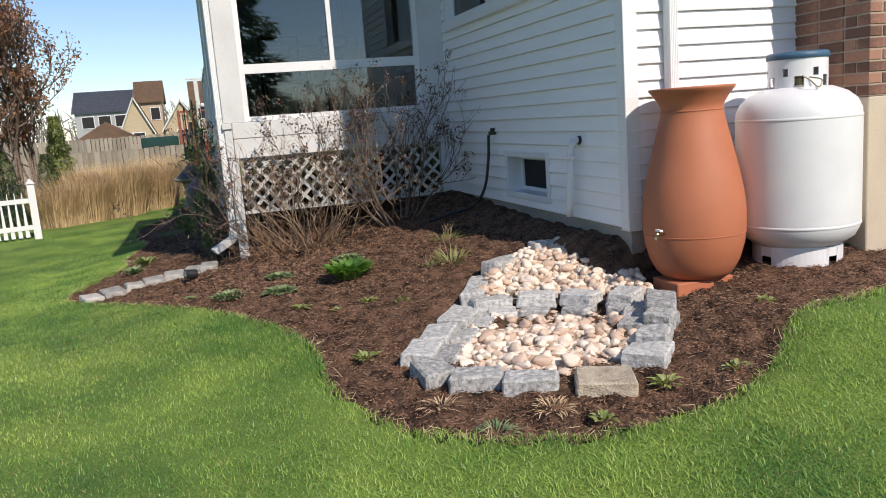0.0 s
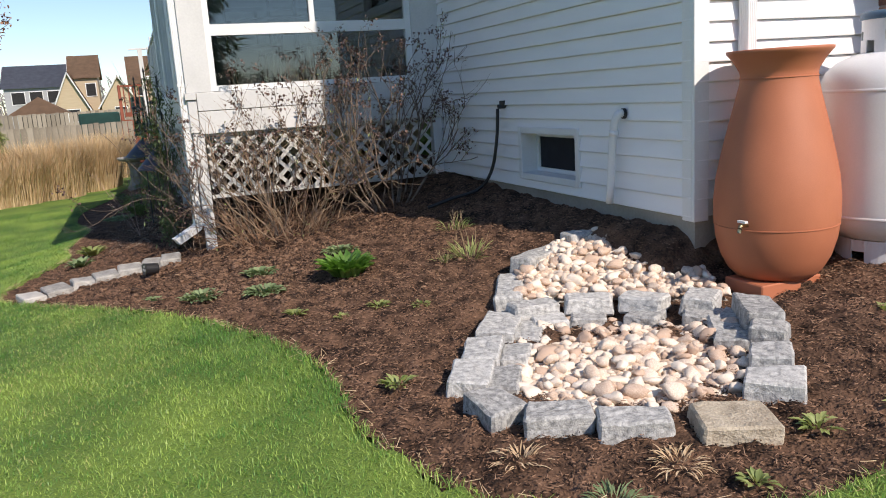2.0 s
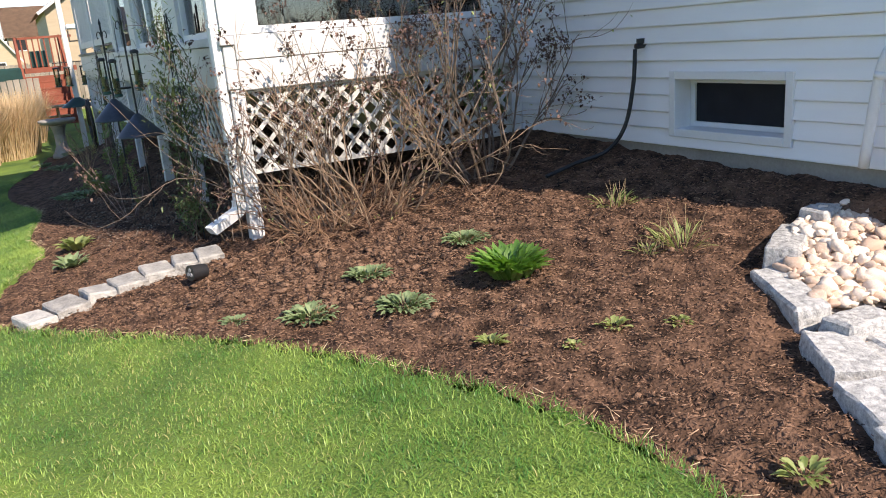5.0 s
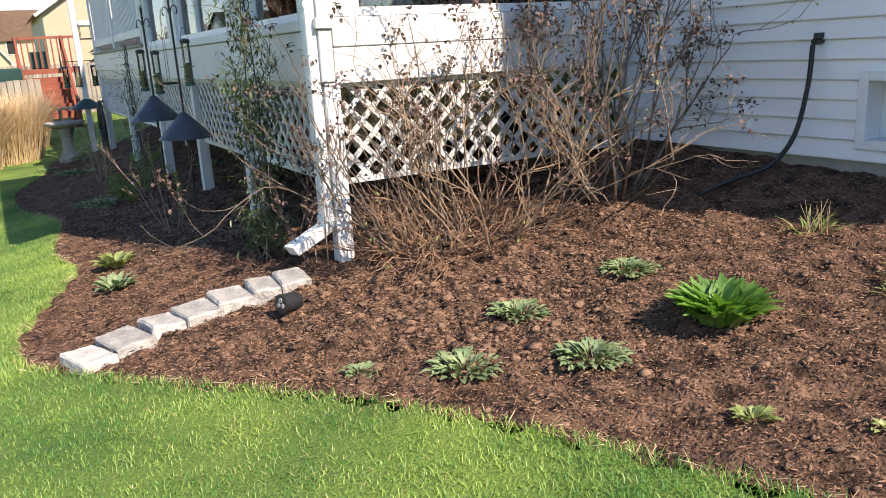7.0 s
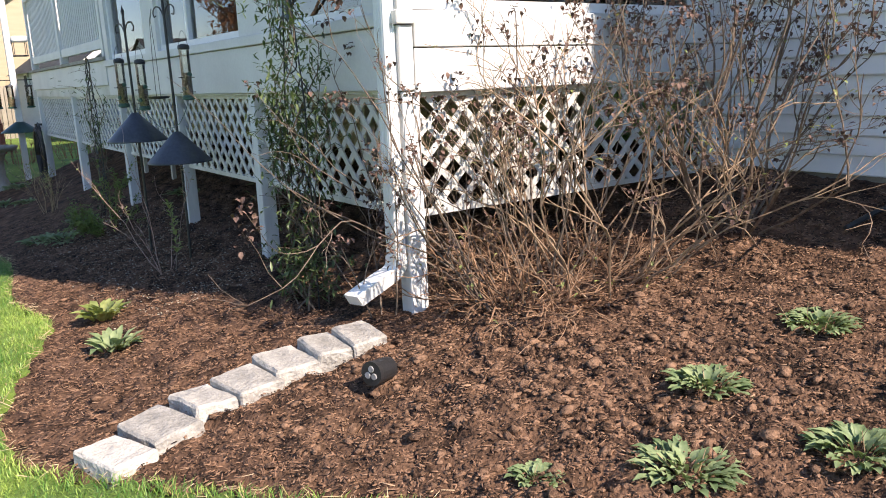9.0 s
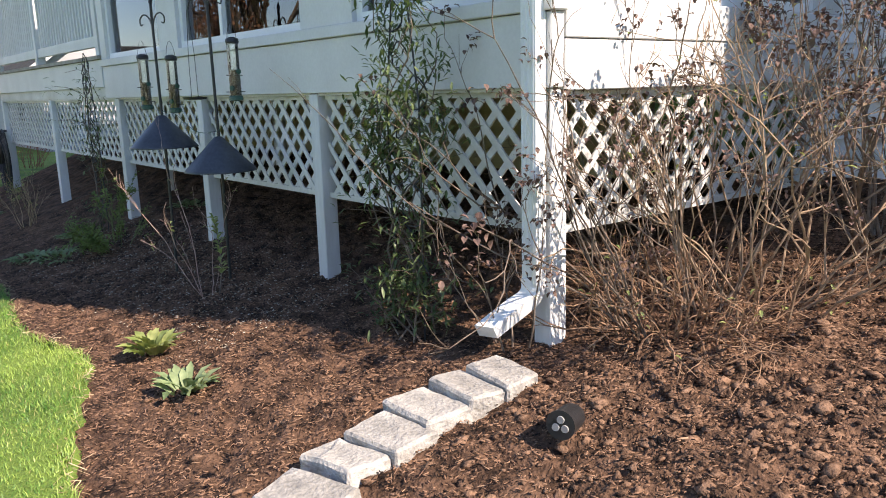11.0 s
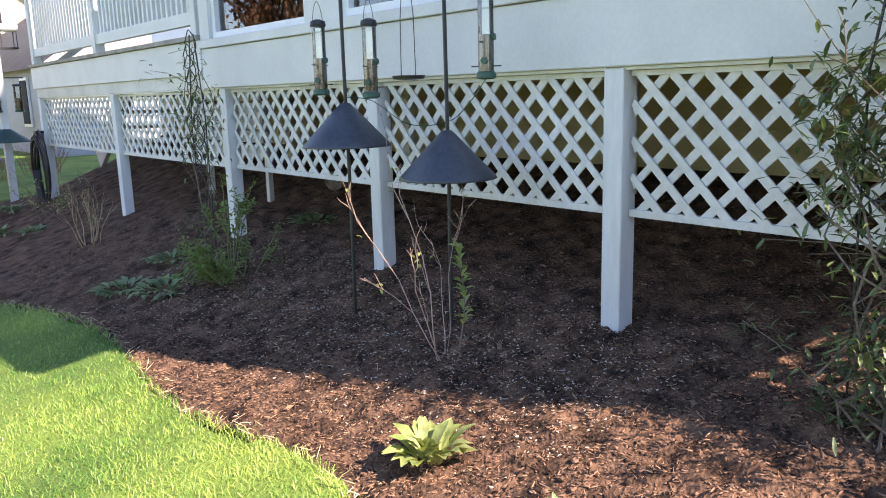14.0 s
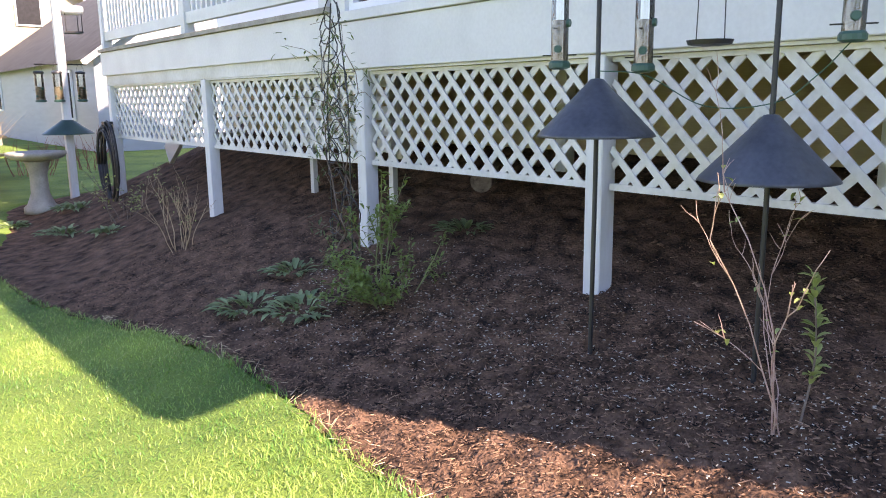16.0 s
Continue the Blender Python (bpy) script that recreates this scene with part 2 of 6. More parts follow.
# ---- ground ----
def ground(x, y):
    xc, yc = np.clip(x, -1.2, 3.4), np.clip(y, 0.5, 17.0)
    xc = np.where(xc > 0.2, 0.2 + (xc - 0.2) * (1 - np.clip((y - 18.5) / 2.5, 0, 1)), xc)
    dip = 0.1 * np.exp(-((x - 3.4) ** 2 + (y - 4.05) ** 2) / 0.245)
    dip = dip + 0.13 * np.exp(-((x - 2.75) / 0.75) ** 2 - ((y - 4.55) / 0.6) ** 2)
    z = 0.4575 - dip - 0.0708 * xc + 0.008 * yc + 0.0207 * xc * xc + 0.024 * xc * yc - 0.0022 * yc * yc
    return np.where(z < 0.1, 0.1 - 0.13 * (1 - np.exp(-(0.1 - z) / 0.13)), z)


def gz(x, y):
    return float(ground(x, y))


HX, HY, DX, DY, DEND = 3.31, 4.54, 1.05, 8.05, 18.05
BED = [(5.6, 3.4), (4.0, 3.29), (3.4, 3.21), (2.95, 2.86), (2.42, 2.7), (1.88, 2.83), (1.45, 3.22), (1.26, 3.85), (1.27, 4.55), (1.08, 5.25), (0.6, 6.3), (-0.2, 7.45), (-0.55, 8.05),
       (-0.58, 8.6), (-0.38, 9.3), (-0.18, 9.95), (-0.27, 10.9), (-0.12, 12.3), (-0.2, 13.3), (-0.45, 15.0), (-0.42, 16.6), (0.05, 18.5), (0.35, 20.0), (1.2, 20.4)]
EDGE = [(p.x, p.y) for p in arc([(x, y, 0) for x, y in BED], 8)]
BEDPOLY = np.array(EDGE + [(3.6, 20.4), (3.6, 4.7), (5.6, 4.7)])


def in_bed(x, y):
    """Whether points lie within the bed's outline, and how far they are from it."""
    x, y = np.asarray(x, float), np.asarray(y, float)
    inside = np.zeros(x.shape, bool)
    dist = np.full(x.shape, 99.0)
    px, py = BEDPOLY[:, 0], BEDPOLY[:, 1]
    for i in range(len(BEDPOLY)):
        ax, ay, bx, by = px[i], py[i], px[i - 1], py[i - 1]
        if ay != by:
            cross = ((ay > y) != (by > y)) & (x < (bx - ax) * (y - ay) / (by - ay) + ax)
            inside ^= cross
        dx, dy = bx - ax, by - ay
        t = np.clip(((x - ax) * dx + (y - ay) * dy) / (dx * dx + dy * dy + 1e-12), 0, 1)
        dist = np.minimum(dist, np.hypot(x - ax - t * dx, y - ay - t * dy))
    return inside, dist


def fbm(x, y, seed=0, octaves=4):
    out, amp = np.zeros_like(x), 1.0
    rng = np.random.RandomState(seed)
    for _ in range(octaves):
        for _ in range(4):
            a, p = rng.rand(2) * 6.28
            out += amp * np.sin(x * math.cos(a) + y * math.sin(a) + p) / 4
        x, y, amp = x * 2.1, y * 2.1, amp * 0.55
    return out


def sheet(xs, ys, zf):
    gx, gy = np.meshgrid(xs, ys)
    z = zf(gx, gy)
    verts = np.stack([gx, gy, z], -1).reshape(-1, 3)
    nx, ny = len(xs), len(ys)
    i = (np.arange(ny - 1)[:, None] * nx + np.arange(nx - 1)).reshape(-1)
    return verts, np.stack([i, i + 1, i + 1 + nx, i + nx], -1)


def lawn_z(x, y):
    inside, d = in_bed(x, y)
    dip = np.where(inside, -np.clip(d / 0.06, 0, 1) * 0.12, 0)
    return ground(x, y) + 0.012 + 0.008 * fbm(x * 2, y * 2, 3) + dip


xs = np.unique(np.concatenate([np.array([-900, -300, -120, -60, -30, -18, -12, -9]), np.arange(-7, 6.01, 0.1), np.array([8, 12, 18, 30, 60, 120, 300, 900])]))
ys = np.unique(np.concatenate([np.array([-900, -300, -120, -60, -30, -15, -8, -4, -2]), np.arange(-1, 21.01, 0.1), np.array([23, 26, 30, 36, 45, 60, 90, 150, 300, 900])]))
v, f = sheet(xs, ys, lawn_z)
tagged(part("ground", (v.tolist(), f.tolist()), LAWN, smooth=True), "mown green spring lawn sloping gently away from the house", "lawn", kind="structure")


BURROW = (0.669, 6.561)


def mulch_z(x, y):
    """The bed's surface, heaped against the foundation and with one small burrow."""
    s = np.clip((x - HX + 0.3) / 0.22, 0, 1)
    heap = np.clip(0.915 - ground(x, y), 0, 0.18) * s * s * (3 - 2 * s) * np.clip((y - 4.45) / 0.15, 0, 1) * np.clip((8.0 - y) / 0.3, 0, 1)
    heap = heap - 0.09 * np.exp(-((x - BURROW[0]) ** 2 + (y - BURROW[1]) ** 2) / 0.0022)
    heap = heap - 0.06 * np.clip(1.6 - ((x - 2.3) ** 2 + (y - 3.87) ** 2) / 0.12, 0, 1)
    n = fbm(x * 11, y * 11, 5, 5)
    far = np.clip((y - 12) / 6, 0, 1)
    return ground(x, y) + heap - 0.012 + (0.018 * n + 0.022 * np.clip(fbm(x * 5, y * 5, 8, 3), 0, 2)) * (1 - 0.5 * far) + 0.018 * fbm(x * 45, y * 45, 9, 2) * (1 - far)


xs, ys = np.arange(-0.75, 5.6, 0.03), np.arange(2.6, 20.5, 0.03)
v, f = sheet(xs, ys, mulch_z)
inside, d = in_bed(v[:, 0], v[:, 1])
ok = inside | (d < 0.035)
hide = v[:, 0] > HX + 0.15
hide &= v[:, 1] > HY + 0.15
ok &= ~hide
f = f[ok[f].all(1)]
used = np.unique(f)
back = np.zeros(len(v), int)
back[used] = np.arange(len(used))
tagged(part("mulch_bed", (v[used].tolist(), back[f].tolist()), MULCH, smooth=True), "dark brown shredded bark mulch garden bed", "garden bed", kind="structure")


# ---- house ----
# dark brown that puts the sunroom's indoor shade into the colour
ROOM_SHADE = mat("sunroom_shade_brown", (0.12, 0.1, 0.085), (0.06, 0.05, 0.042), 0.6, 3, 30, 0.2)
COURSE = 0.1016


def clap_wall(name, label, u0, u1, z0, z1, place, holes=(), thick=0.14, flip=1):
    """A wall clad in lapped boards. place(u, out, z) gives the point; holes are (u0, u1, z0, z1)."""
    wall = thing(name, place((u0 + u1) / 2, 0, z0), label, "wall", kind="structure")
    core = bmesh.new()
    us = sorted({u0, u1, *[h[0] for h in holes], *[h[1] for h in holes]})
    zs = sorted({z0, z1, *[h[2] for h in holes], *[h[3] for h in holes]})
    for a, b in zip(us, us[1:]):
        for c, d in zip(zs, zs[1:]):
            if any(h[0] <= a and b <= h[1] and h[2] <= c and d <= h[3] for h in holes):
                continue
            p, q = Vector(place(a, -thick, c)), Vector(place(b, -0.002, d))
            box(min(p.x, q.x), max(p.x, q.x), min(p.y, q.y), max(p.y, q.y), p.z, q.z, bm=core)
    part("wall_core", core, SIDING, wall)
    n = int(math.ceil((z1 - z0) / COURSE))
    for i in range(n):
        b0, b1 = z0 + i * COURSE, min(z1, z0 + (i + 1) * COURSE) - 0.005
        bands = sorted({b0, b1, *[z for h in holes for z in h[2:] if b0 < z < b1]})
        verts, faces = [], []
        for c, d in zip(bands, bands[1:]):
            cuts = [(u0, u1)]
            for h in holes:
                if h[2] <= c and d <= h[3]:
                    cuts = [s for a, b in cuts for s in ((a, min(b, h[0])), (max(a, h[1]), b)) if s[1] - s[0] > 0.001]
            for a, b in cuts:
                def out(z):
                    t = (z - b0) / COURSE
                    return 0.024 - 0.02 * t
                k = len(verts)
                prof = [(0.0, c), (out(c) - (0.003 if c == b0 else 0), c), (out(c + 0.006), c + 0.006), (out(d), d), (0.0, d)]
                for u in (a, b):
                    verts += [tuple(place(u, o, z)) for o, z in prof]
                faces += [(k + j, k + j + 1, k + j + 6, k + j + 5)[::flip] for j in range(4)]
                faces += [(k, k + 1, k + 2, k + 3, k + 4)[::-flip], (k + 5, k + 6, k + 7, k + 8, k + 9)[::flip]]
        part("siding_board", (verts, faces), SIDING, wall)
    return wall


def west(u, o, z):
    return (HX - o, u, z)


def south(u, o, z):
    return (u, HY - o, z)


BW = (5.69, 6.46, 1.09, 1.39)
UW = (5.9, 7.85, 2.69, 4.0)
clap_wall("wall_west", "white vinyl lap siding on the house wall", HY, DY + 0.05, 0.985, 5.6, west, [BW, UW])
clap_wall("wall_south", "sunlit white vinyl lap siding beside the chimney", HX, 4.7, 1.08, 5.6, south)
tagged(part("wall_west_behind_deck", box(HX, HX + 0.14, DY + 0.05, 20.3, 1.85, 5.6), SIDING), "white house wall behind the sunroom and deck", "wall", kind="structure")
tagged(part("wall_south_far", box(4.7, 12, HY, HY + 0.14, 0.6, 5.6), SIDING), "white siding of the house's south side", "wall", kind="structure")
tagged(part("wall_north", box(HX + 0.14, 12, 20.16, 20.3, 0.0, 5.6), SIDING), "white house end wall", "wall", kind="structure")
tagged(part("wall_east", box(12, 12.14, HY, 20.3, 0.0, 5.6), SIDING), "white house back wall", "wall", kind="structure")
corner = thing("corner_trim", (HX, HY, 1), "white vinyl corner post of the house", "trim", kind="structure")
part("trim_face", box(HX - 0.022, HX + 0.075, HY - 0.022, HY - 0.003, 0.965, 5.6, 0.003), VINYLW, corner)
part("trim_side", box(HX - 0.022, HX - 0.003, HY - 0.003, HY + 0.075, 0.965, 5.6, 0.003), VINYLW, corner)
found = thing("foundation", (HX, 6, 0.5), "grey poured concrete foundation under the siding", "foundation", kind="structure")
part("foundation_west", box(HX + 0.012, HX + 0.2, HY + 0.012, DY + 1.3, 0.3, 0.985), CONCRETE, found)
part("foundation_south", box(HX + 0.2, 4.57, HY + 0.012, HY + 0.2, 0.3, 1.08), CONCRETE, found)
part("foundation_under_deck", box(HX + 0.012, HX + 0.2, DY + 1.3, 20.3, 0.3, 1.85), TAN_BOARD, found, "tan painted wall under the deck")
# out of view; eave set high so its shadow reaches birdbath and far post
roof = bmesh.new()
for a, b in (((2.85, 7.2), (7.6, 9.85)), ((12.35, 7.2), (7.6, 9.85))):
    vs = [roof.verts.new(p) for p in ((a[0], 4.1, a[1]), (b[0], 4.1, b[1]), (b[0], 20.7, b[1]), (a[0], 20.7, a[1]))]
    roof.faces.new(vs)
bmesh.ops.solidify(roof, geom=roof.faces[:], thickness=0.15)
tagged(part("roof", roof, ROOF), "shingled gable roof of the house", "roof", kind="structure")
# unseen walls added to fill the gap below the raised eave
upper = thing("unseen_eave_wall", (HX, 6, 5.4), "unseen white wall added above the house wall, under the raised shading roof", "wall", kind="structure")
part("upper_wall_west", box(HX, HX + 0.15, HY, 20.3, 5.603, 7.098), SIDING, upper)
part("upper_wall_south", box(HX + 0.15, 12, HY, HY + 0.15, 5.603, 7.098), SIDING, upper)
tagged(part("ceiling", box(HX, 12, HY, 20.3, 7.1, 7.19), SIDING), "closed soffit and attic floor of the house", "ceiling", kind="structure")


def window_west(name, label, w, x, sashes, sill, trim=0.05, depth=0.09, glass=GLASS, inset=0.04):
    """A window in a wall that faces west, with one or more sashes side by side."""
    y0, y1, z0, z1 = w
    win = thing(name, (x, y0, z0), label, "window", kind="structure")
    g = 0.004
    for a, b, c, d in ((y0 - trim, y0 + g, z0 - trim, z1 + trim), (y1 - g, y1 + trim, z0 - trim, z1 + trim), (y0 + g, y1 - g, z1 - g, z1 + trim), (y0 + g, y1 - g, z0 - trim, z0 + g)):
        part("window_frame", box(x - 0.03, x + depth, a, b, c, d, 0.004), VINYLW, win)
    if sill:
        part("window_sill", box(x - 0.055, x + 0.02, y0 - trim - 0.03, y1 + trim + 0.03, z0 - trim - 0.045, z0 - trim - 0.003, 0.006), VINYLW, win)
    step = (y1 - y0) / sashes
    for i in range(sashes):
        a, b = y0 + i * step + 0.006, y0 + (i + 1) * step - 0.006
        s = bmesh.new()
        for r in ((a, a + 0.035, z0 + 0.006, z1 - 0.006), (b - 0.035, b, z0 + 0.006, z1 - 0.006), (a + 0.035, b - 0.035, z0 + 0.006, z0 + 0.035), (a + 0.035, b - 0.035, z1 - 0.035, z1 - 0.006)):
            box(x + inset, x + inset + 0.035, *r, bm=s)
        part("sash", s, VINYLW, win)
        part("pane", box(x + inset + 0.015, x + inset + 0.02, a + 0.035, b - 0.035, z0 + 0.035, z1 - 0.035), glass, win)
    return win


window_west("window_1", "small basement window with white vinyl frame", BW, HX, 1, False, 0.045, 0.15, UNLIT_PANE, 0.1)
window_west("window_2", "double window with a white sill in the siding", UW, HX, 2, True, 0.06)

# chimney of single bricks on a parged base
chim = thing("chimney", (4.57, 3.93, 0.6), "red brick chimney on a tan parged base", "chimney", kind="structure")
CX0, CX1, CY0, BR0, BR1 = 4.566, 6.2, 3.935, 1.70, 3.0
part("parged_base", box(CX0, CX1, CY0, HY + 0.0, 0.4, BR0 - 0.004, 0.006), TAN_PARGE, chim, "tan parged concrete base")
part("mortar", box(CX0 + 0.006, CX1 - 0.006, CY0 + 0.006, HY, BR0, 7.6), MORTAR, chim)
BL, BH, J = 0.194, 0.057, 0.0107
brick_me = {}


def brick_mesh(l, w):
    key = (round(l, 3), round(w, 3))
    if key not in brick_me:
        bm = box(-l / 2, l / 2, -w / 2, w / 2, 0, BH, 0.003)
        me = bpy.data.meshes.new("brick")
        bm.to_mesh(me)
        bm.free()
        me.materials.append(BRICK)
        brick_me[key] = me
    return brick_me[key]


def brick(x, y, z, l, w, parent):
    o = new("brick", brick_mesh(l, w))
    o.parent = parent
    o.matrix_parent_inverse = parent.matrix_world.inverted()
    o.location = (x + random.uniform(-0.001, 0.001), y + random.uniform(-0.001, 0.001), z)


def chimney_bricks():
    for i in range(int((BR1 - BR0) / (BH + J))):
        z, odd = BR0 + 0.006 + i * (BH + J), i % 2
        y = HY - 0.01
        step = BL + J
        end = CY0 if odd else CY0 + 0.092 + J
        while y - end > 0.02:
            l = min(BL, y - end)
            brick(CX0 + 0.046, y - l / 2, z, 0.092, l, chim)
            y -= l + J
        x = CX0 + (0.092 + J if odd else 0)
        while CX1 - x > 0.02 and x < 5.4:
            l = min(BL, CX1 - x)
            brick(x + l / 2, CY0 + 0.046, z, l, 0.092, chim)
            x += l + J


# downspout on the south wall
dsp = thing("downspout", (3.6, 4.49, 1.2), "white ribbed metal downspout on the siding", "downspout")


def ribbed(x0, x1, y0, y1, z0, z1, ribs=5):
    """A square pipe with ribs on its four sides, as one skin."""
    loop = []
    corners = [(x0, y0), (x1, y0), (x1, y1), (x0, y1)]
    for (ax, ay), (bx, by) in zip(corners, corners[1:] + corners[:1]):
        nx, ny = (by - ay), -(bx - ax)
        ln_ = math.hypot(nx, ny)
        for k in range(ribs * 4):
            t = k / (ribs * 4)
            o = 0.003 if k % 4 in (1, 2) else 0.0
            loop.append((ax + (bx - ax) * t + nx / ln_ * o, ay + (by - ay) * t + ny / ln_ * o))
    n_ = len(loop)
    verts = [(x, y, z) for z in (z0, z1) for x, y in loop]
    return verts, [(k, (k + 1) % n_, n_ + (k + 1) % n_, n_ + k) for k in range(n_)] + [tuple(range(n_ - 1, -1, -1)), tuple(range(n_, 2 * n_))]


part("pipe", ribbed(3.566, 3.626, 4.448, 4.514, 1.74, 5.4), VINYLW, dsp)
part("strap", box(3.555, 3.632, 4.444, 4.522, 2.6, 2.63), VINYLW, dsp)

# ---- sunroom and deck ----
POSTS = [DY, 9.72, 11.27, 13.05, 15.38, 17.96]
LB, LT, SKB, SKT = 0.955, 1.5, 1.515, 1.80


def deck_post(y, name="deck_post", x=DX, top=LT + 0.01, label="white painted square wooden deck post"):
    p = thing(name, (x, y, gz(x, y)), label, "post", "deck posts")
    part("shaft", box(x, x + 0.09, y, y + 0.09, gz(x + 0.045, y) - 0.12, top, 0.004), POSTW, p)
    part("cap_block", box(x + 0.006, x + 0.084, y + 0.006, y + 0.084, top, top + 0.012), CAST, p)
    return p


for y in POSTS[1:]:
    deck_post(y)
deck_post(DY, label="white painted corner post of the sunroom, set in mulch")
deck_post(DY + 0.02, x=HX - 0.11, label="white painted inner post beside the house wall")
for y in (10.6, 12.6, 14.4, 16.4):
    deck_post(y, x=2.3, top=1.52, label="white painted inner deck post in shade")


def lattice(name, a, b, z0, z1, place, label):
    """A panel of crossed diagonal laths between a and b along a wall; place(u, out, z)."""
    pan = thing(name, place((a + b) / 2, 0, z0), label, "lattice panel", "lattice panels")
    for lo, hi in ((z0, z0 + 0.028), (z1 - 0.02, z1)):
        p, q = Vector(place(a, -0.02, lo)), Vector(place(b, 0.012, hi))
        part("rail", box(min(p.x, q.x), max(p.x, q.x), min(p.y, q.y), max(p.y, q.y), p.z, q.z), LATTICE, pan)
    pitch, w = 0.137, 0.036
    h = z1 - z0 - 0.03
    lo, hi = z0 + 0.012, z1 - 0.012
    h = hi - lo
    for sign in (1, -1):
        n = int((b - a + h) / pitch) + 1
        for i in range(n):
            u = a + 0.03 + i * pitch - (h if sign > 0 else 0)
            pts = []
            s, e = (u, u + h) if sign > 0 else (u, u - h)
            t0, t1 = 0.0, 1.0
            if sign > 0:
                t0, t1 = max(0, (a - s) / h), min(1, (b - s) / h)
            else:
                t0, t1 = max(0, (s - b) / h), min(1, (s - a) / h)
            if t1 - t0 < 0.06:
                continue
            p0, p1 = (s + sign * h * t0, lo + h * t0), (s + sign * h * t1, lo + h * t1)
            off = 0.003 if sign > 0 else -0.007
            k = w / 2 / math.sqrt(2)
            quad = [(p0[0] - sign * k, p0[1] + k), (p0[0] + sign * k, p0[1] - k), (p1[0] + sign * k, p1[1] - k), (p1[0] - sign * k, p1[1] + k)]
            quad = [(min(max(q[0], a), b), min(max(q[1], z0 + 0.004), z1 - 0.004)) for q in quad]
            verts = [place(q[0], off + o, q[1]) for o in (0, 0.008) for q in quad]
            faces = [(0, 1, 2, 3), (7, 6, 5, 4), (0, 4, 5, 1), (1, 5, 6, 2), (2, 6, 7, 3), (3, 7, 4, 0)]
            part("lath", (verts, faces), LATTICE, pan)
    return pan


def side(u, o, z):
    return (DX + 0.055 - o, u, z)


def front(u, o, z):
    return (u, DY + 0.045 - o, z)


for a, b in zip(POSTS, POSTS[1:]):
    lattice("lattice_panel", a + 0.095, b - 0.005, LB, LT, side, "white diagonal lattice panel under the deck")
lattice("lattice_panel", DX + 0.1, HX - 0.12, LB, LT, front, "sunlit white diagonal lattice panel under the sunroom")

# skirt boards, floors and framing
skirt = thing("deck_skirt", (DX, 13, SKB), "white fascia boards round the sunroom and deck", "fascia", kind="structure")
part("board_lower", box(DX - 0.012, DX + 0.06, DY - 0.012, 13.35, SKB, SKT - 0.015, 0.004), WHITE, skirt)
part("board_upper", box(DX - 0.03, DX + 0.06, DY - 0.03, 13.35, SKT - 0.012, SKT + 0.045, 0.004), WHITE, skirt)
part("board_deck", box(DX - 0.02, DX + 0.06, 13.354, DEND + 0.06, 1.61, 1.85, 0.004), WHITE, skirt)
part("drip_board", box(DX - 0.045, DX + 0.06, 13.354, DEND + 0.06, 1.853, 1.885), CAST, skirt, "grey weathered deck edge")
part("board_front", box(DX + 0.064, HX - 0.004, DY - 0.012, DY + 0.06, LT + 0.003, 1.69, 0.004), WHITE, skirt)
part("board_front_upper", box(DX + 0.064, HX - 0.004, DY - 0.018, DY + 0.06, 1.694, 1.845, 0.004), WHITE, skirt)
part("header", box(DX + 0.01, DX + 0.06, DY + 0.1, DEND, LT + 0.002, SKB - 0.001), LATTICE, skirt)
part("end_board", box(DX + 0.064, HX, DEND, DEND + 0.06, 1.61, 1.85), WHITE, skirt)
tagged(part("floor", box(DX + 0.062, HX, DY + 0.062, DEND - 0.002, 1.74, 1.8), TAN_BOARD), "board floor of the sunroom and deck", "floor", kind="structure")
for i in range(24):
    y = DY + 0.3 + i * 0.41
    if y < DEND - 0.1:
        tagged(part("joist", box(DX + 0.07, HX - 0.005, y, y + 0.04, 1.54, 1.737), TAN_BOARD), "timber floor joist under the deck", "joist", "deck joists")
tagged(part("sunroom_ceiling", box(DX, HX - 0.003, DY, 13.3, 3.95, 4.02), WHITE), "white ceiling of the sunroom", "ceiling", kind="structure")
tagged(part("sunroom_roof", box(DX - 0.24, HX - 0.003, DY - 0.35, 13.6, 4.03, 4.2), ROOF), "low roof over the sunroom with wide eaves", "roof", kind="structure")
part("header_deck", box(DX + 0.005, DX + 0.06, 13.354, DEND, SKB, 1.609), LATTICE, skirt)
tagged(part("crawl_space_board", box(2.6, 2.63, DY + 0.7, DEND - 0.1, 0.97, 1.735), TAN_BOARD), "tan skirting board in shade under the deck", "panel", kind="structure")
# added dark sheet: keeps the room behind the sunroom glass dim
tagged(part("sunroom_wall_shade", box(HX - 0.03, HX - 0.006, DY + 0.07, 13.19, 1.81, 3.94), ROOM_SHADE), "dark brown sheet on the sunroom's inner wall, standing in for indoor shade", "wall", kind="structure")
# added panel that makes the rooms behind both windows look unlit
tagged(part("window_dark_panel", box(HX + 0.6, HX + 0.64, 4.9, 7.6, 0.6, 5.3), DARK), "near-black panel added behind the house windows, standing in for unlit rooms", "wall", kind="structure")
# added dark sheet over the floor, again for the room's shade
tagged(part("sunroom_floor_shade", box(DX + 0.1, HX - 0.05, DY + 0.1, 13.15, 1.803, 1.812), ROOM_SHADE), "dark brown sheet on the sunroom floor, standing in for indoor shade", "floor", kind="structure")
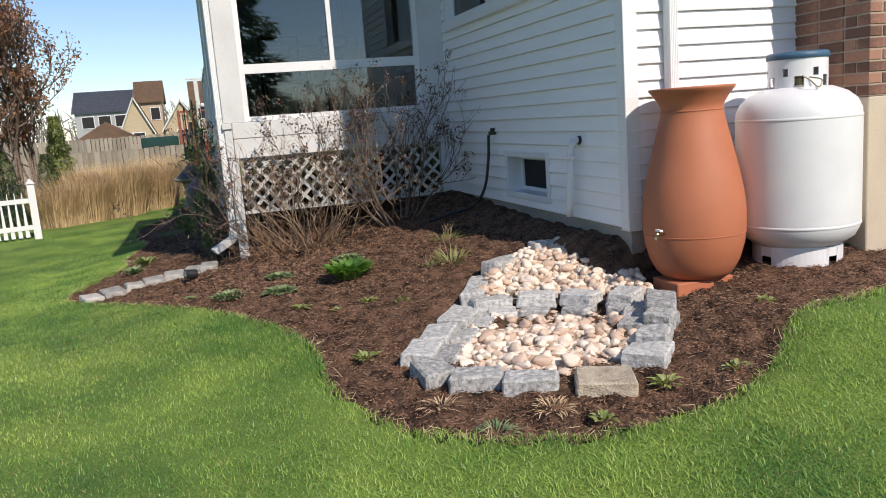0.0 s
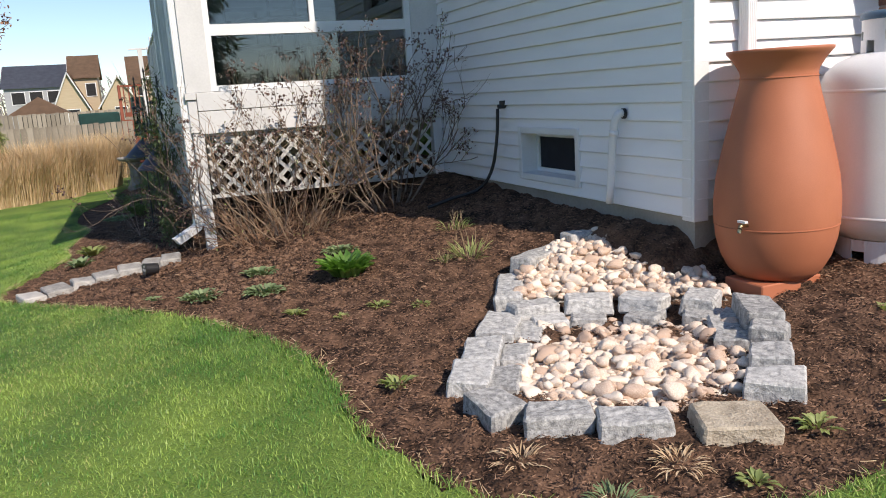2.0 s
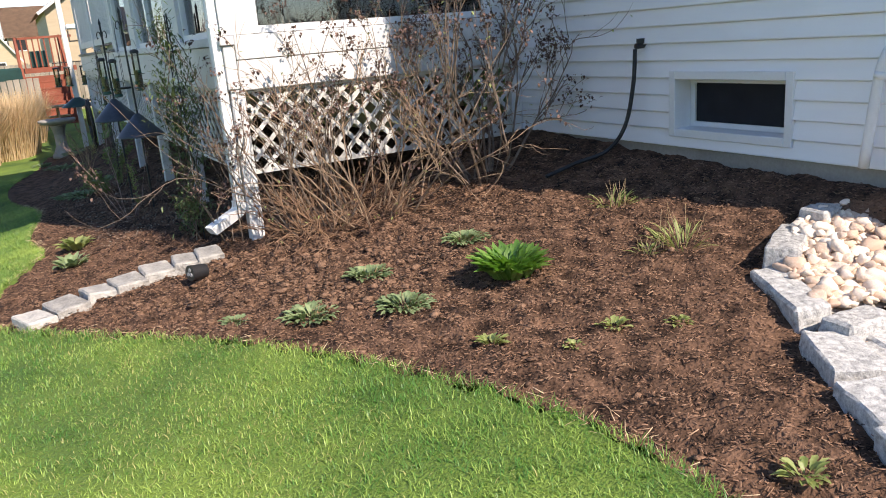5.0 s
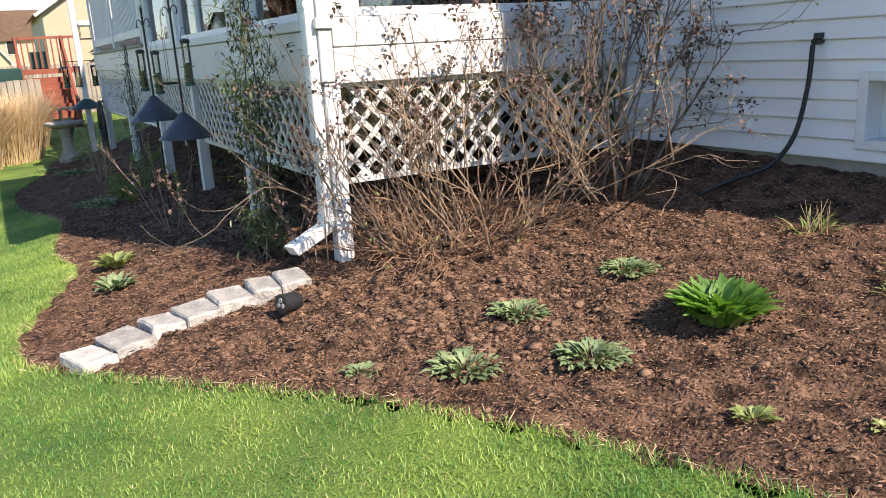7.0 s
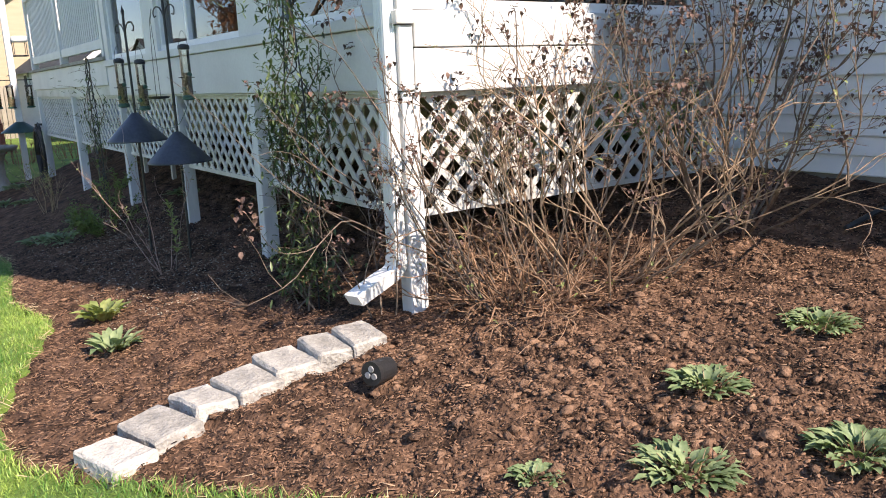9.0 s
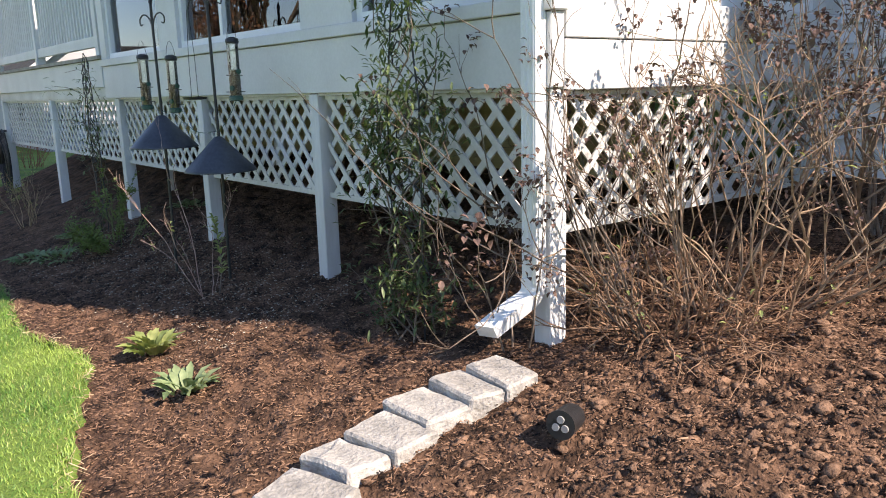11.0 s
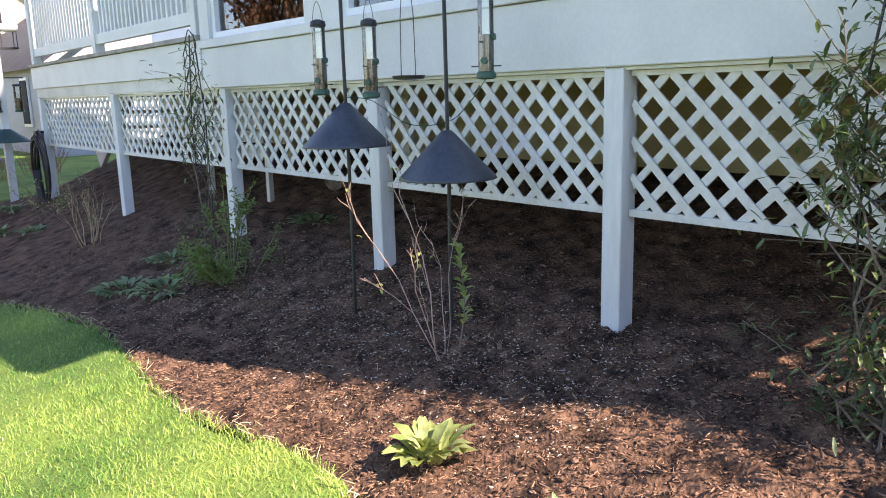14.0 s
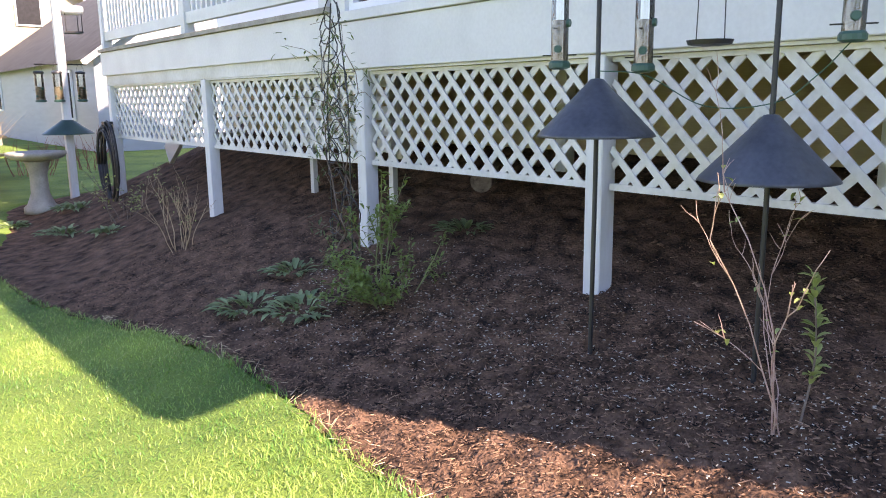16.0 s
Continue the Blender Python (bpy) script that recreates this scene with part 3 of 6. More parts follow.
for k, (x, y) in enumerate(((1.75, 8.9), (2.45, 9.0), (2.2, 9.9))):
    ch = thing("patio_chair", (x, y, 1.81), "dark metal patio chair in the sunroom", "chair", "sunroom chairs")
    part("seat", box(x - 0.23, x + 0.23, y - 0.22, y + 0.22, 2.23, 2.26, 0.01), IRON, ch)
    for a in (-0.21, 0.21):
        for b in (-0.2, 0.2):
            part("leg", box(x + a - 0.012, x + a + 0.012, y + b - 0.012, y + b + 0.012, 1.812, 2.23 if b < 0 else 2.75), IRON, ch)
    for z in (2.45, 2.6, 2.72):
        part("back_rail", box(x - 0.2, x + 0.2, y + 0.19, y + 0.21, z, z + 0.03), IRON, ch)
    for a in (-0.22, 0.22):
        part("armrest", box(x + a - 0.02, x + a + 0.02, y - 0.2, y + 0.2, 2.45, 2.475), IRON, ch)
tb = thing("patio_table", (2.1, 9.4, 1.81), "dark round patio table in the sunroom", "table")
part("tabletop", lathe([(0.02, 0.7), (0.42, 0.7), (0.43, 0.715), (0.42, 0.73), (0.02, 0.73)], (2.1, 9.4, 1.812), 32), IRON, tb)
part("column", tube([(2.1, 9.4, 1.812), (2.1, 9.4, 2.51)], 0.04, 0.03, 12), IRON, tb)
stack = thing("stacked_boards", (1.7, 14.1, 0.9), "stack of white louvred boards behind the lattice", "boards")
for k in range(5):
    part("board", box(1.55, 1.6, 13.5, 14.75, 0.98 + k * 0.11, 1.07 + k * 0.11), WHITE, stack)
for y in (13.55, 14.65):
    part("upright", box(1.601, 1.64, y, y + 0.05, 0.6, 1.53), WHITE, stack)
tagged(part("sunroom_back", box(DX + 0.1, HX - 0.003, 13.2, 13.3, 1.8, 3.95), SIDING), "white end wall of the sunroom", "wall", kind="structure")


def sunroom_window(name, u0, u1, z0, z1, place, rails=(), mulls=(), label="large white framed sunroom window"):
    win = thing(name, place(u0, 0, z0), label, "window", kind="structure")

    def bar(nm, a, b, c, d, o0, o1, m):
        p, q = Vector(place(a, o0, c)), Vector(place(b, o1, d))
        return part(nm, box(min(p.x, q.x), max(p.x, q.x), min(p.y, q.y), max(p.y, q.y), p.z, q.z), m, win)
    for a, b, c, d in ((u0, u0 + 0.05, z0, z1), (u1 - 0.05, u1, z0, z1), (u0 + 0.05, u1 - 0.05, z0, z0 + 0.045), (u0 + 0.05, u1 - 0.05, z1 - 0.05, z1)):
        bar("window_frame", a, b, c, d, -0.06, 0.014, VINYLW)
    zs, us = [z0 + 0.045, *rails, z1 - 0.05], [u0 + 0.05, *mulls, u1 - 0.05]
    for r in rails:
        bar("rail", u0 + 0.05, u1 - 0.05, r - 0.045, r + 0.045, -0.05, 0.011, VINYLW)
    for i, (c, d) in enumerate(zip(zs, zs[1:])):
        c, d = c + (0.045 if i else 0), d - (0.045 if i < len(zs) - 2 else 0)
        cols = us if i == len(zs) - 2 else [us[0], us[-1]]
        for j, (a, b) in enumerate(zip(cols, cols[1:])):
            if j:
                bar("mullion", a - 0.022, a + 0.022, c, d, -0.045, 0.009, VINYLW)
            bar("pane", a + (0.022 if j else 0), b - (0.022 if j < len(cols) - 2 else 0), c, d, -0.028, -0.022, GLASS)
    return win


def side2(u, o, z):
    return (DX + 0.03 - o, u, z)


def front2(u, o, z):
    return (u, DY + 0.03 - o, z)


sunroom_window("window_3", 1.24, 3.04, 1.85, 3.9, front2, [2.345], [2.15])
for k, (a, b) in enumerate(((8.33, 9.33), (9.83, 11.56), (11.92, 13.2))):
    sunroom_window("window_%d" % (4 + k), a, b, 1.845, 3.9, side2, [], [(a + b) / 2 + 0.2] if k == 1 else [])
studs = thing("sunroom_studs", (DX, DY, 1.85), "white corner studs between the sunroom windows", "trim", kind="structure")
for r in ((DX - 0.012, DX + 0.19, DY - 0.012, DY + 0.06), (DX - 0.012, DX + 0.06, DY + 0.06, 8.33), (DX - 0.012, DX + 0.06, 9.33, 9.83), (DX - 0.012, DX + 0.06, 11.56, 11.92), (DX - 0.012, DX + 0.06, 13.2, 13.35), (3.04, HX - 0.004, DY - 0.012, DY + 0.06)):
    part("stud", box(*r, 1.848, 3.95), WHITE, studs)


# ---- stones ----
def rough_block(l, w, h, seed, taper=0.95):
    """A hand-split block on z = 0, long along x, with worn edges and uneven faces."""
    rng = random.Random(seed)
    bm = bmesh.new()
    bmesh.ops.create_cube(bm, size=1)
    for v in bm.verts:
        t = 1 if v.co.z < 0 else taper
        v.co = Vector((v.co.x * l * t + rng.uniform(-0.05, 0.05) * l, v.co.y * w * t + rng.uniform(-0.06, 0.06) * w, (v.co.z + 0.5) * h + rng.uniform(-0.04, 0.04) * h))
    bmesh.ops.bevel(bm, geom=bm.edges[:], offset=rng.uniform(0.007, 0.012), segments=1, affect="EDGES")
    bmesh.ops.subdivide_edges(bm, edges=[e for e in bm.edges if e.calc_length() > 0.05], cuts=4, use_grid_fill=True)
    for v in bm.verts:
        v.co += 0.006 * noise.noise_vector(v.co * 11 + Vector((seed, 0, 0))) + 0.0045 * noise.noise_vector(v.co * 45 + Vector((0, seed, 0)))
    return bm


def set_block(name, parent, material, x, y, l, w, angle, top, h, seed, label="", tilt=2.5):
    """A block with its middle over (x, y), long along the angle in degrees, its top at that height."""
    rng = random.Random(seed + 500)
    ob = part(name, rough_block(l, w, h, seed), material, None, label)
    ob.matrix_world = pose(x, y, top - h, rng.uniform(-tilt, tilt), rng.uniform(-tilt, tilt), angle)
    ob.parent = parent
    ob.matrix_parent_inverse = parent.matrix_world.inverted()
    return ob


basin = thing("stone_basin", (2.3, 3.8, 0.55), "two-tier dry stream basin of grey granite blocks filled with river pebbles", "rock garden")
# each block: x, y, length, width, heading, height of its top over the bed
RING = [(2.05, 3.30, 0.25, 0.15, -31, 0.055), (1.86, 3.50, 0.23, 0.16, -28, 0.055), (1.71, 3.72, 0.24, 0.17, -81, 0.055), (1.74, 4.01, 0.28, 0.17, 59, 0.055), (1.91, 4.25, 0.29, 0.18, 58, 0.055), (2.13, 4.54, 0.35, 0.19, 54, 0.055),
        (3.00, 3.76, 0.35, 0.16, 56, 0.105), (2.88, 3.57, 0.15, 0.16, 44, 0.075), (2.75, 3.41, 0.19, 0.17, 45, 0.055), (2.61, 3.25, 0.19, 0.2, 43, 0.05), (2.41, 4.96, 0.44, 0.15, 60, 0.060), (2.73, 5.22, 0.44, 0.15, 30, 0.060), (3.06, 5.28, 0.26, 0.15, 11, 0.060)]
for i, (x, y, l, w, a, top) in enumerate(RING):
    set_block("border_stone", basin, STONE, x, y, l * 1.04, w, a, gz(x, y) + top, 0.19, i + 3)
set_block("border_stone", basin, STONE_TAN, 2.32, 3.15, 0.26, 0.2, -24, gz(2.32, 3.15) + 0.045, 0.15, 31, "tan wedge-shaped fieldstone")
DIVIDER = [(2.38, 4.64, 0.27, 0.15, -3, 0.085), (2.64, 4.54, 0.26, 0.15, -31, 0.100), (2.85, 4.35, 0.24, 0.15, -56, 0.100), (3.02, 4.14, 0.17, 0.21, -50, 0.100)]
for i, (x, y, l, w, a, top) in enumerate(DIVIDER):
    set_block("divider_stone", basin, STONE, x, y, l * 0.96, w, a, gz(x, y) + top, 0.085, i + 40)
for i, (x, y, l, a) in enumerate(((2.40, 4.52, 0.18, -20), (2.57, 4.44, 0.2, -31), (2.78, 4.25, 0.2, -56), (2.95, 4.04, 0.2, -50), (3.01, 3.88, 0.18, -58))):
    set_block("divider_stone", basin, STONE, x, y, l * 0.95, 0.15, a, gz(x, y) + 0.04, 0.13, i + 50)
for i, (x, y, l, a) in enumerate(((1.87, 3.93, 0.25, 59), (2.04, 4.17, 0.26, 58), (2.25, 4.45, 0.32, 54), (2.89, 3.83, 0.24, 56), (2.79, 3.66, 0.15, 44))):
    set_block("border_stone", basin, STONE, x, y, l * 0.95, 0.14, a, gz(x, y) + 0.03, 0.13, i + 70)

peb_me = []
for k in range(9):
    bm = bmesh.new()
    bmesh.ops.create_icosphere(bm, subdivisions=2, radius=0.5)
    for q in bm.verts:
        q.co += 0.3 * noise.noise_vector(q.co * 1.7 + Vector((k * 7.3, 0, 0))) + 0.05 * noise.noise_vector(q.co * 5)
    me = bpy.data.meshes.new("pebble")
    bm.to_mesh(me)
    bm.free()
    me.polygons.foreach_set("use_smooth", [True] * len(me.polygons))
    me.materials.append(PEBBLE)
    peb_me.append(me)


def in_poly(x, y, poly):
    c = False
    for i in range(len(poly)):
        (ax, ay), (bx, by) = poly[i], poly[i - 1]
        if (ay > y) != (by > y) and x < (bx - ax) * (y - ay) / (by - ay) + ax:
            c = not c
    return c


LOWER = [(1.85, 3.98), (2.07, 4.27), (2.34, 4.60), (2.56, 4.56), (2.75, 4.26), (2.98, 3.94), (2.80, 3.57), (2.56, 3.31), (2.29, 3.34), (2.05, 3.52), (1.88, 3.72)]
UPPER = [(2.38, 4.83), (2.56, 5.13), (2.88, 5.30), (3.13, 5.27), (3.27, 5.07), (3.34, 4.69), (3.27, 4.32), (3.23, 4.19), (3.06, 4.36), (2.84, 4.60), (2.63, 4.73)]


def pebbles(poly, count, lift, big, rng):
    xs_, ys_ = [p[0] for p in poly], [p[1] for p in poly]
    cx, cy = sum(xs_) / len(poly), sum(ys_) / len(poly)
    bm = bmesh.new()
    c = bm.verts.new((cx, cy, gz(cx, cy) + lift - 0.012))
    rim = [bm.verts.new((x, y, gz(x, y) + lift - 0.035)) for x, y in poly]
    for i in range(len(rim)):
        bm.faces.new((rim[i], rim[(i + 1) % len(rim)], c))
    part("gravel_base", bm, STONE_PALE, basin)
    verts, faces = [], []
    src = [([v.co.copy() for v in me.vertices], [tuple(p.vertices) for p in me.polygons]) for me in peb_me]
    for _ in range(2600):
        x, y = rng.uniform(min(xs_), max(xs_)), rng.uniform(min(ys_), max(ys_))
        if not in_poly(x, y, poly):
            continue
        pv, pf = rng.choice(src)
        s, b = rng.uniform(0.03, 0.052), len(verts)
        turn = Matrix.Rotation(rng.uniform(0, 6.28), 3, "Z") @ Matrix.Rotation(rng.uniform(-0.4, 0.4), 3, "X")
        c = Vector((x, y, gz(x, y) + lift - 0.004))
        verts += [tuple(c + turn @ Vector((q.x * s * 1.2, q.y * s, q.z * s * 0.7))) for q in pv]
        faces += [tuple(b + i for i in q) for q in pf]
    tagged(part("pebble_fill", (verts, faces), PEBBLE_FILL, basin, smooth=True), kind="stuff")
    done, tries = [], 0
    while len(done) < count and tries < 30000:
        tries += 1
        x, y = rng.uniform(min(xs_), max(xs_)), rng.uniform(min(ys_), max(ys_))
        s = rng.uniform(0.035, 0.058) if rng.random() > big else rng.uniform(0.06, 0.085)
        if not in_poly(x, y, poly) or any((x - q[0]) ** 2 + (y - q[1]) ** 2 < (0.36 * (s + q[2])) ** 2 * (1 if len(done) < count * 0.65 else 0.3) for q in done):
            continue
        layer = 0.0 if len(done) < count * 0.65 else 0.022
        done.append((x, y, s))
        o = new("pebble", rng.choice(peb_me))
        o.parent = basin
        o.matrix_parent_inverse = basin.matrix_world.inverted()
        o.location = (x, y, gz(x, y) + lift + layer + s * 0.12)
        o.rotation_euler = (rng.uniform(-0.35, 0.35), rng.uniform(-0.35, 0.35), rng.uniform(0, 6.28))
        o.scale = (s * rng.uniform(1.0, 1.35), s * rng.uniform(0.8, 1.05), s * rng.uniform(0.65, 0.9))


# ---- lawn-side edging row ----
edging = thing("stone_edging", (0.2, 8.0, 0.4), "short row of pale split stones edging the bed", "stone edging")
EDGING = [(-0.305, 7.8, 0.185, 0.23, 20), (-0.13, 7.905, 0.2, 0.27, 20), (0.055, 7.985, 0.19, 0.25, 9), (0.235, 8.0, 0.185, 0.26, 8), (0.42, 8.035, 0.19, 0.28, 3), (0.59, 8.03, 0.17, 0.27, -6), (0.75, 8.015, 0.17, 0.26, -4)]
for i, (x, y, l, w, a) in enumerate(EDGING):
    set_block("edging_stone", edging, STONE_PALE, x, y, l, w, a, gz(x, y) + 0.042, 0.14, i + 80)

# ---- rain barrel ----
UX, UY, UZ = 3.55, 4.22, 0.71
urn = thing("rain_barrel", (UX, UY, UZ - 0.07), "terracotta-coloured urn rain barrel on a brick by the house corner", "rain barrel")
prof = [(0.16, 0), (0.19, 0.005), (0.225, 0.04), (0.262, 0.11), (0.287, 0.2), (0.298, 0.3), (0.298, 0.4), (0.288, 0.5), (0.268, 0.6), (0.245, 0.7), (0.22, 0.8), (0.197, 0.89), (0.18, 0.96), (0.177, 1.0), (0.182, 1.02), (0.205, 1.06), (0.228, 1.09), (0.243, 1.105), (0.245, 1.118), (0.236, 1.12), (0.2, 1.1), (0.16, 1.03), (0.12, 1.02)]
part("body", lathe(prof, (UX, UY, UZ), 56), TERRA, urn, smooth=True)
for z, r in ((0.985, 0.1805), (0.27, 0.2963)):
    part("seam", lathe([(r - 0.004, z - 0.004), (r + 0.0015, z - 0.002), (r + 0.0015, z + 0.002), (r - 0.004, z + 0.004)], (UX, UY, UZ), 48, False), TERRA, urn)
tap = part("spigot", tube(arc([(UX - 0.27, UY - 0.1, UZ + 0.3), (UX - 0.33, UY - 0.12, UZ + 0.3), (UX - 0.345, UY - 0.125, UZ + 0.27)]), 0.011, 0.01, 8), CHROME, urn, "small brass spigot")
part("handle", box(UX - 0.325, UX - 0.305, UY - 0.14, UY - 0.09, UZ + 0.315, UZ + 0.325), VINYLW, tap)
bb = thing("base_brick", (UX, UY, UZ - 0.07), "terracotta-coloured foot block under the rain barrel", "brick")
part("block", box(UX - 0.23, UX + 0.02, UY - 0.16, UY + 0.1, UZ - 0.14, UZ - 0.002, 0.006), TERRA, bb)
part("block", box(UX + 0.03, UX + 0.17, UY - 0.14, UY + 0.1, UZ - 0.14, UZ - 0.002, 0.006), TERRA, bb)

# ---- propane tank ----
TX, TY, TZ = 4.2, 4.1, 0.745
tank = thing("propane_tank", (TX, TY, TZ), "large white upright propane tank with a blue collar rim", "gas tank")
prof = [(0.05, 0.075), (0.16, 0.085), (0.26, 0.115), (0.32, 0.16), (0.347, 0.22), (0.35, 0.26), (0.35, 0.84), (0.346, 0.9), (0.322, 0.955), (0.27, 1.0), (0.19, 1.035), (0.05, 1.05)]
part("body", lathe(prof, (TX, TY, TZ), 64), TANKW, tank, smooth=True)
for z in (0.235, 0.86):
    part("weld_seam", lathe([(0.345, z - 0.012), (0.352, z - 0.006), (0.352, z + 0.006), (0.345, z + 0.012)], (TX, TY, TZ), 64, False), TANKW, tank, smooth=True)
foot = bmesh.new()
n = 48
for k in range(n):
    a0, a1 = 2 * math.pi * k / n, 2 * math.pi * (k + 1) / n
    lo = 0.05 if k % 12 in (0, 1) else -0.06
    q = [foot.verts.new((TX + r * math.cos(a), TY + r * math.sin(a), TZ + z)) for r, a, z in ((0.255, a0, lo), (0.255, a1, lo), (0.255, a1, 0.11), (0.255, a0, 0.11))]
    foot.faces.new(q)
bmesh.ops.remove_doubles(foot, verts=foot.verts[:], dist=0.0005)
bmesh.ops.solidify(foot, geom=foot.faces[:], thickness=0.006)
part("foot_ring", foot, TANKW, tank)
col = bmesh.new()
n = 60
for k in range(n):
    a0, a1 = 2 * math.pi * k / n, 2 * math.pi * (k + 1) / n
    for z0, z1 in ((1.03, 1.1), (1.1, 1.145), (1.145, 1.2)):
        if z0 == 1.1 and k % 10 in (3, 4) or z0 == 1.03 and k % 10 in (7, 8, 9):
            continue
        col.faces.new([col.verts.new((TX + 0.165 * math.cos(a), TY + 0.165 * math.sin(a), TZ + z)) for a, z in ((a0, z0), (a1, z0), (a1, z1), (a0, z1))])
bmesh.ops.remove_doubles(col, verts=col.verts[:], dist=0.0005)
bmesh.ops.solidify(col, geom=col.faces[:], thickness=0.006)
part("collar", col, TANKW, tank)
part("lid", lathe([(0.02, 1.199), (0.168, 1.199), (0.174, 1.204), (0.174, 1.226), (0.16, 1.24), (0.03, 1.246)], (TX, TY, TZ), 40), BLUE, tank, "blue-grey cap on the collar", True)
part("valve", lathe([(0.03, 1.04), (0.03, 1.09), (0.05, 1.1), (0.05, 1.13), (0.02, 1.14)], (TX, TY, TZ), 16), CHROME, tank)
part("clip", tube(arc([(TX - 0.1, TY - 0.15, TZ + 1.1), (TX - 0.11, TY - 0.22, TZ + 1.07), (TX - 0.07, TY - 0.24, TZ + 1.03), (TX - 0.03, TY - 0.22, TZ + 1.07), (TX - 0.06, TY - 0.16, TZ + 1.09)]), 0.004, 0.004, 6), CHROME, tank, "bent wire clip")
part("gas_hose", tube(arc([(TX + 0.1, TY + 0.08, TZ + 1.16), (TX + 0.24, TY + 0.12, TZ + 1.14), (TX + 0.36, TY + 0.2, TZ + 1.02), (TX + 0.39, TY + 0.3, TZ + 0.8), (TX + 0.393, TY + 0.36, TZ + 0.55)]), 0.008, 0.008, 8), YELLOW, tank, "yellow gas line")

# ---- things on the west wall ----
pvc = thing("drain_pipe", (HX - 0.06, 5.16, 1.0), "white plastic drain pipe elbow on the siding", "pipe")
part("pipe", tube(arc([(HX + 0.02, 5.135, 1.535), (HX - 0.05, 5.14, 1.535), (HX - 0.075, 5.145, 1.51), (HX - 0.08, 5.17, 1.4), (HX - 0.085, 5.21, 1.0)], 5), 0.024, 0.024, 16), VINYLW, pvc, smooth=True)
part("coupling", tube([(HX - 0.079, 5.158, 1.44), (HX - 0.08, 5.164, 1.41)], 0.029, 0.029, 16), VINYLW, pvc, smooth=True)
part("collar", tube([(HX - 0.035, 5.136, 1.535), (HX - 0.018, 5.134, 1.535)], 0.031, 0.031, 16), BLACK, pvc, "black rubber collar")
hose = thing("garden_hose", (HX - 0.07, 6.74, 1.6), "black hose hanging from a wall tap into the mulch", "hose")
part("tap", tube([(HX + 0.01, 6.74, 1.59), (HX - 0.07, 6.74, 1.585)], 0.02, 0.017, 10), IRON, hose, "dark outdoor tap")
part("tap_wheel", tube([(HX - 0.03, 6.74, 1.6), (HX - 0.03, 6.74, 1.63)], 0.026, 0.026, 12), IRON, hose)
part("hose", tube(arc([(HX - 0.075, 6.74, 1.57), (HX - 0.09, 6.745, 1.35), (HX - 0.13, 6.78, 1.1), (HX - 0.22, 6.85, 0.95), (HX - 0.42, 6.93, gz(2.9, 6.9) + 0.03), (HX - 0.62, 6.97, gz(2.7, 6.97) + 0.012)], 7), 0.013, 0.013, 10), BLACK, hose, smooth=True)

# ---- corner downspout ----
spout = thing("corner_downspout", (DX - 0.05, DY + 0.05, 0.7), "white ribbed downspout with an elbow at the sunroom corner", "downspout")
part("pipe", ribbed(DX - 0.07, DX - 0.014, DY + 0.012, DY + 0.085, 0.78, 3.95), VINYLW, spout)


def square_tube(path, w, h):
    verts, faces = [], []
    for i, p in enumerate(path):
        p = Vector(p)
        d = (Vector(path[min(i + 1, len(path) - 1)]) - Vector(path[max(i - 1, 0)])).normalized()
        s = Vector((0.35, -0.94, 0)).normalized()
        u = d.cross(s).normalized()
        verts += [tuple(p + a * s * w / 2 + b * u * h / 2) for a, b in ((-1, -1), (1, -1), (1, 1), (-1, 1))]
    for i in range(len(path) - 1):
        faces += [(i * 4 + k, i * 4 + (k + 1) % 4, i * 4 + 4 + (k + 1) % 4, i * 4 + 4 + k) for k in range(4)]
    return verts, faces + [(0, 1, 2, 3), tuple(len(verts) - 4 + k for k in (3, 2, 1, 0))]


part("elbow", square_tube(arc([(DX - 0.042, DY + 0.048, 0.8), (DX - 0.044, DY + 0.05, 0.755), (DX - 0.065, DY + 0.058, 0.72), (DX - 0.11, DY + 0.072, 0.692)], 4), 0.078, 0.062), VINYLW, spout)
part("outlet", square_tube([(DX - 0.095, DY + 0.068, 0.7), (DX - 0.24, DY + 0.11, 0.612)], 0.08, 0.064), VINYLW, spout)
part("strap", box(DX - 0.076, DX - 0.004, DY + 0.008, DY + 0.09, 1.9, 1.925), VINYLW, spout)

# ---- spotlight in the mulch ----
LENS = mat("clear_lens", (0.35, 0.36, 0.36), (0.2, 0.2, 0.2), 0.15)
sp = thing("garden_spotlight", (0.58, 7.57, 0.47), "small black solar spotlight lying on the mulch", "spotlight")
q = Vector((0.53, 7.53, 0.53))
dirn = Vector((-0.93, -0.35, 0.1)).normalized()
part("housing", tube([q, q - dirn * 0.02, q - dirn * 0.09, q - dirn * 0.105], 0.046, 0.04, 24), IRON, sp, smooth=False)
u = dirn.cross(Vector((0, 0, 1))).normalized()
w = u.cross(dirn)
for k in range(3):
    a = radians(90 + 120 * k)
    c = q + 0.017 * (math.cos(a) * u + math.sin(a) * w)
    part("lens", tube([c, c + dirn * 0.004], 0.0125, 0.011, 16), LENS, sp, "pale round lens")
part("stake", tube([q - dirn * 0.08, q - dirn * 0.08 - Vector((0, 0, 0.12))], 0.012, 0.006, 8), IRON, sp)


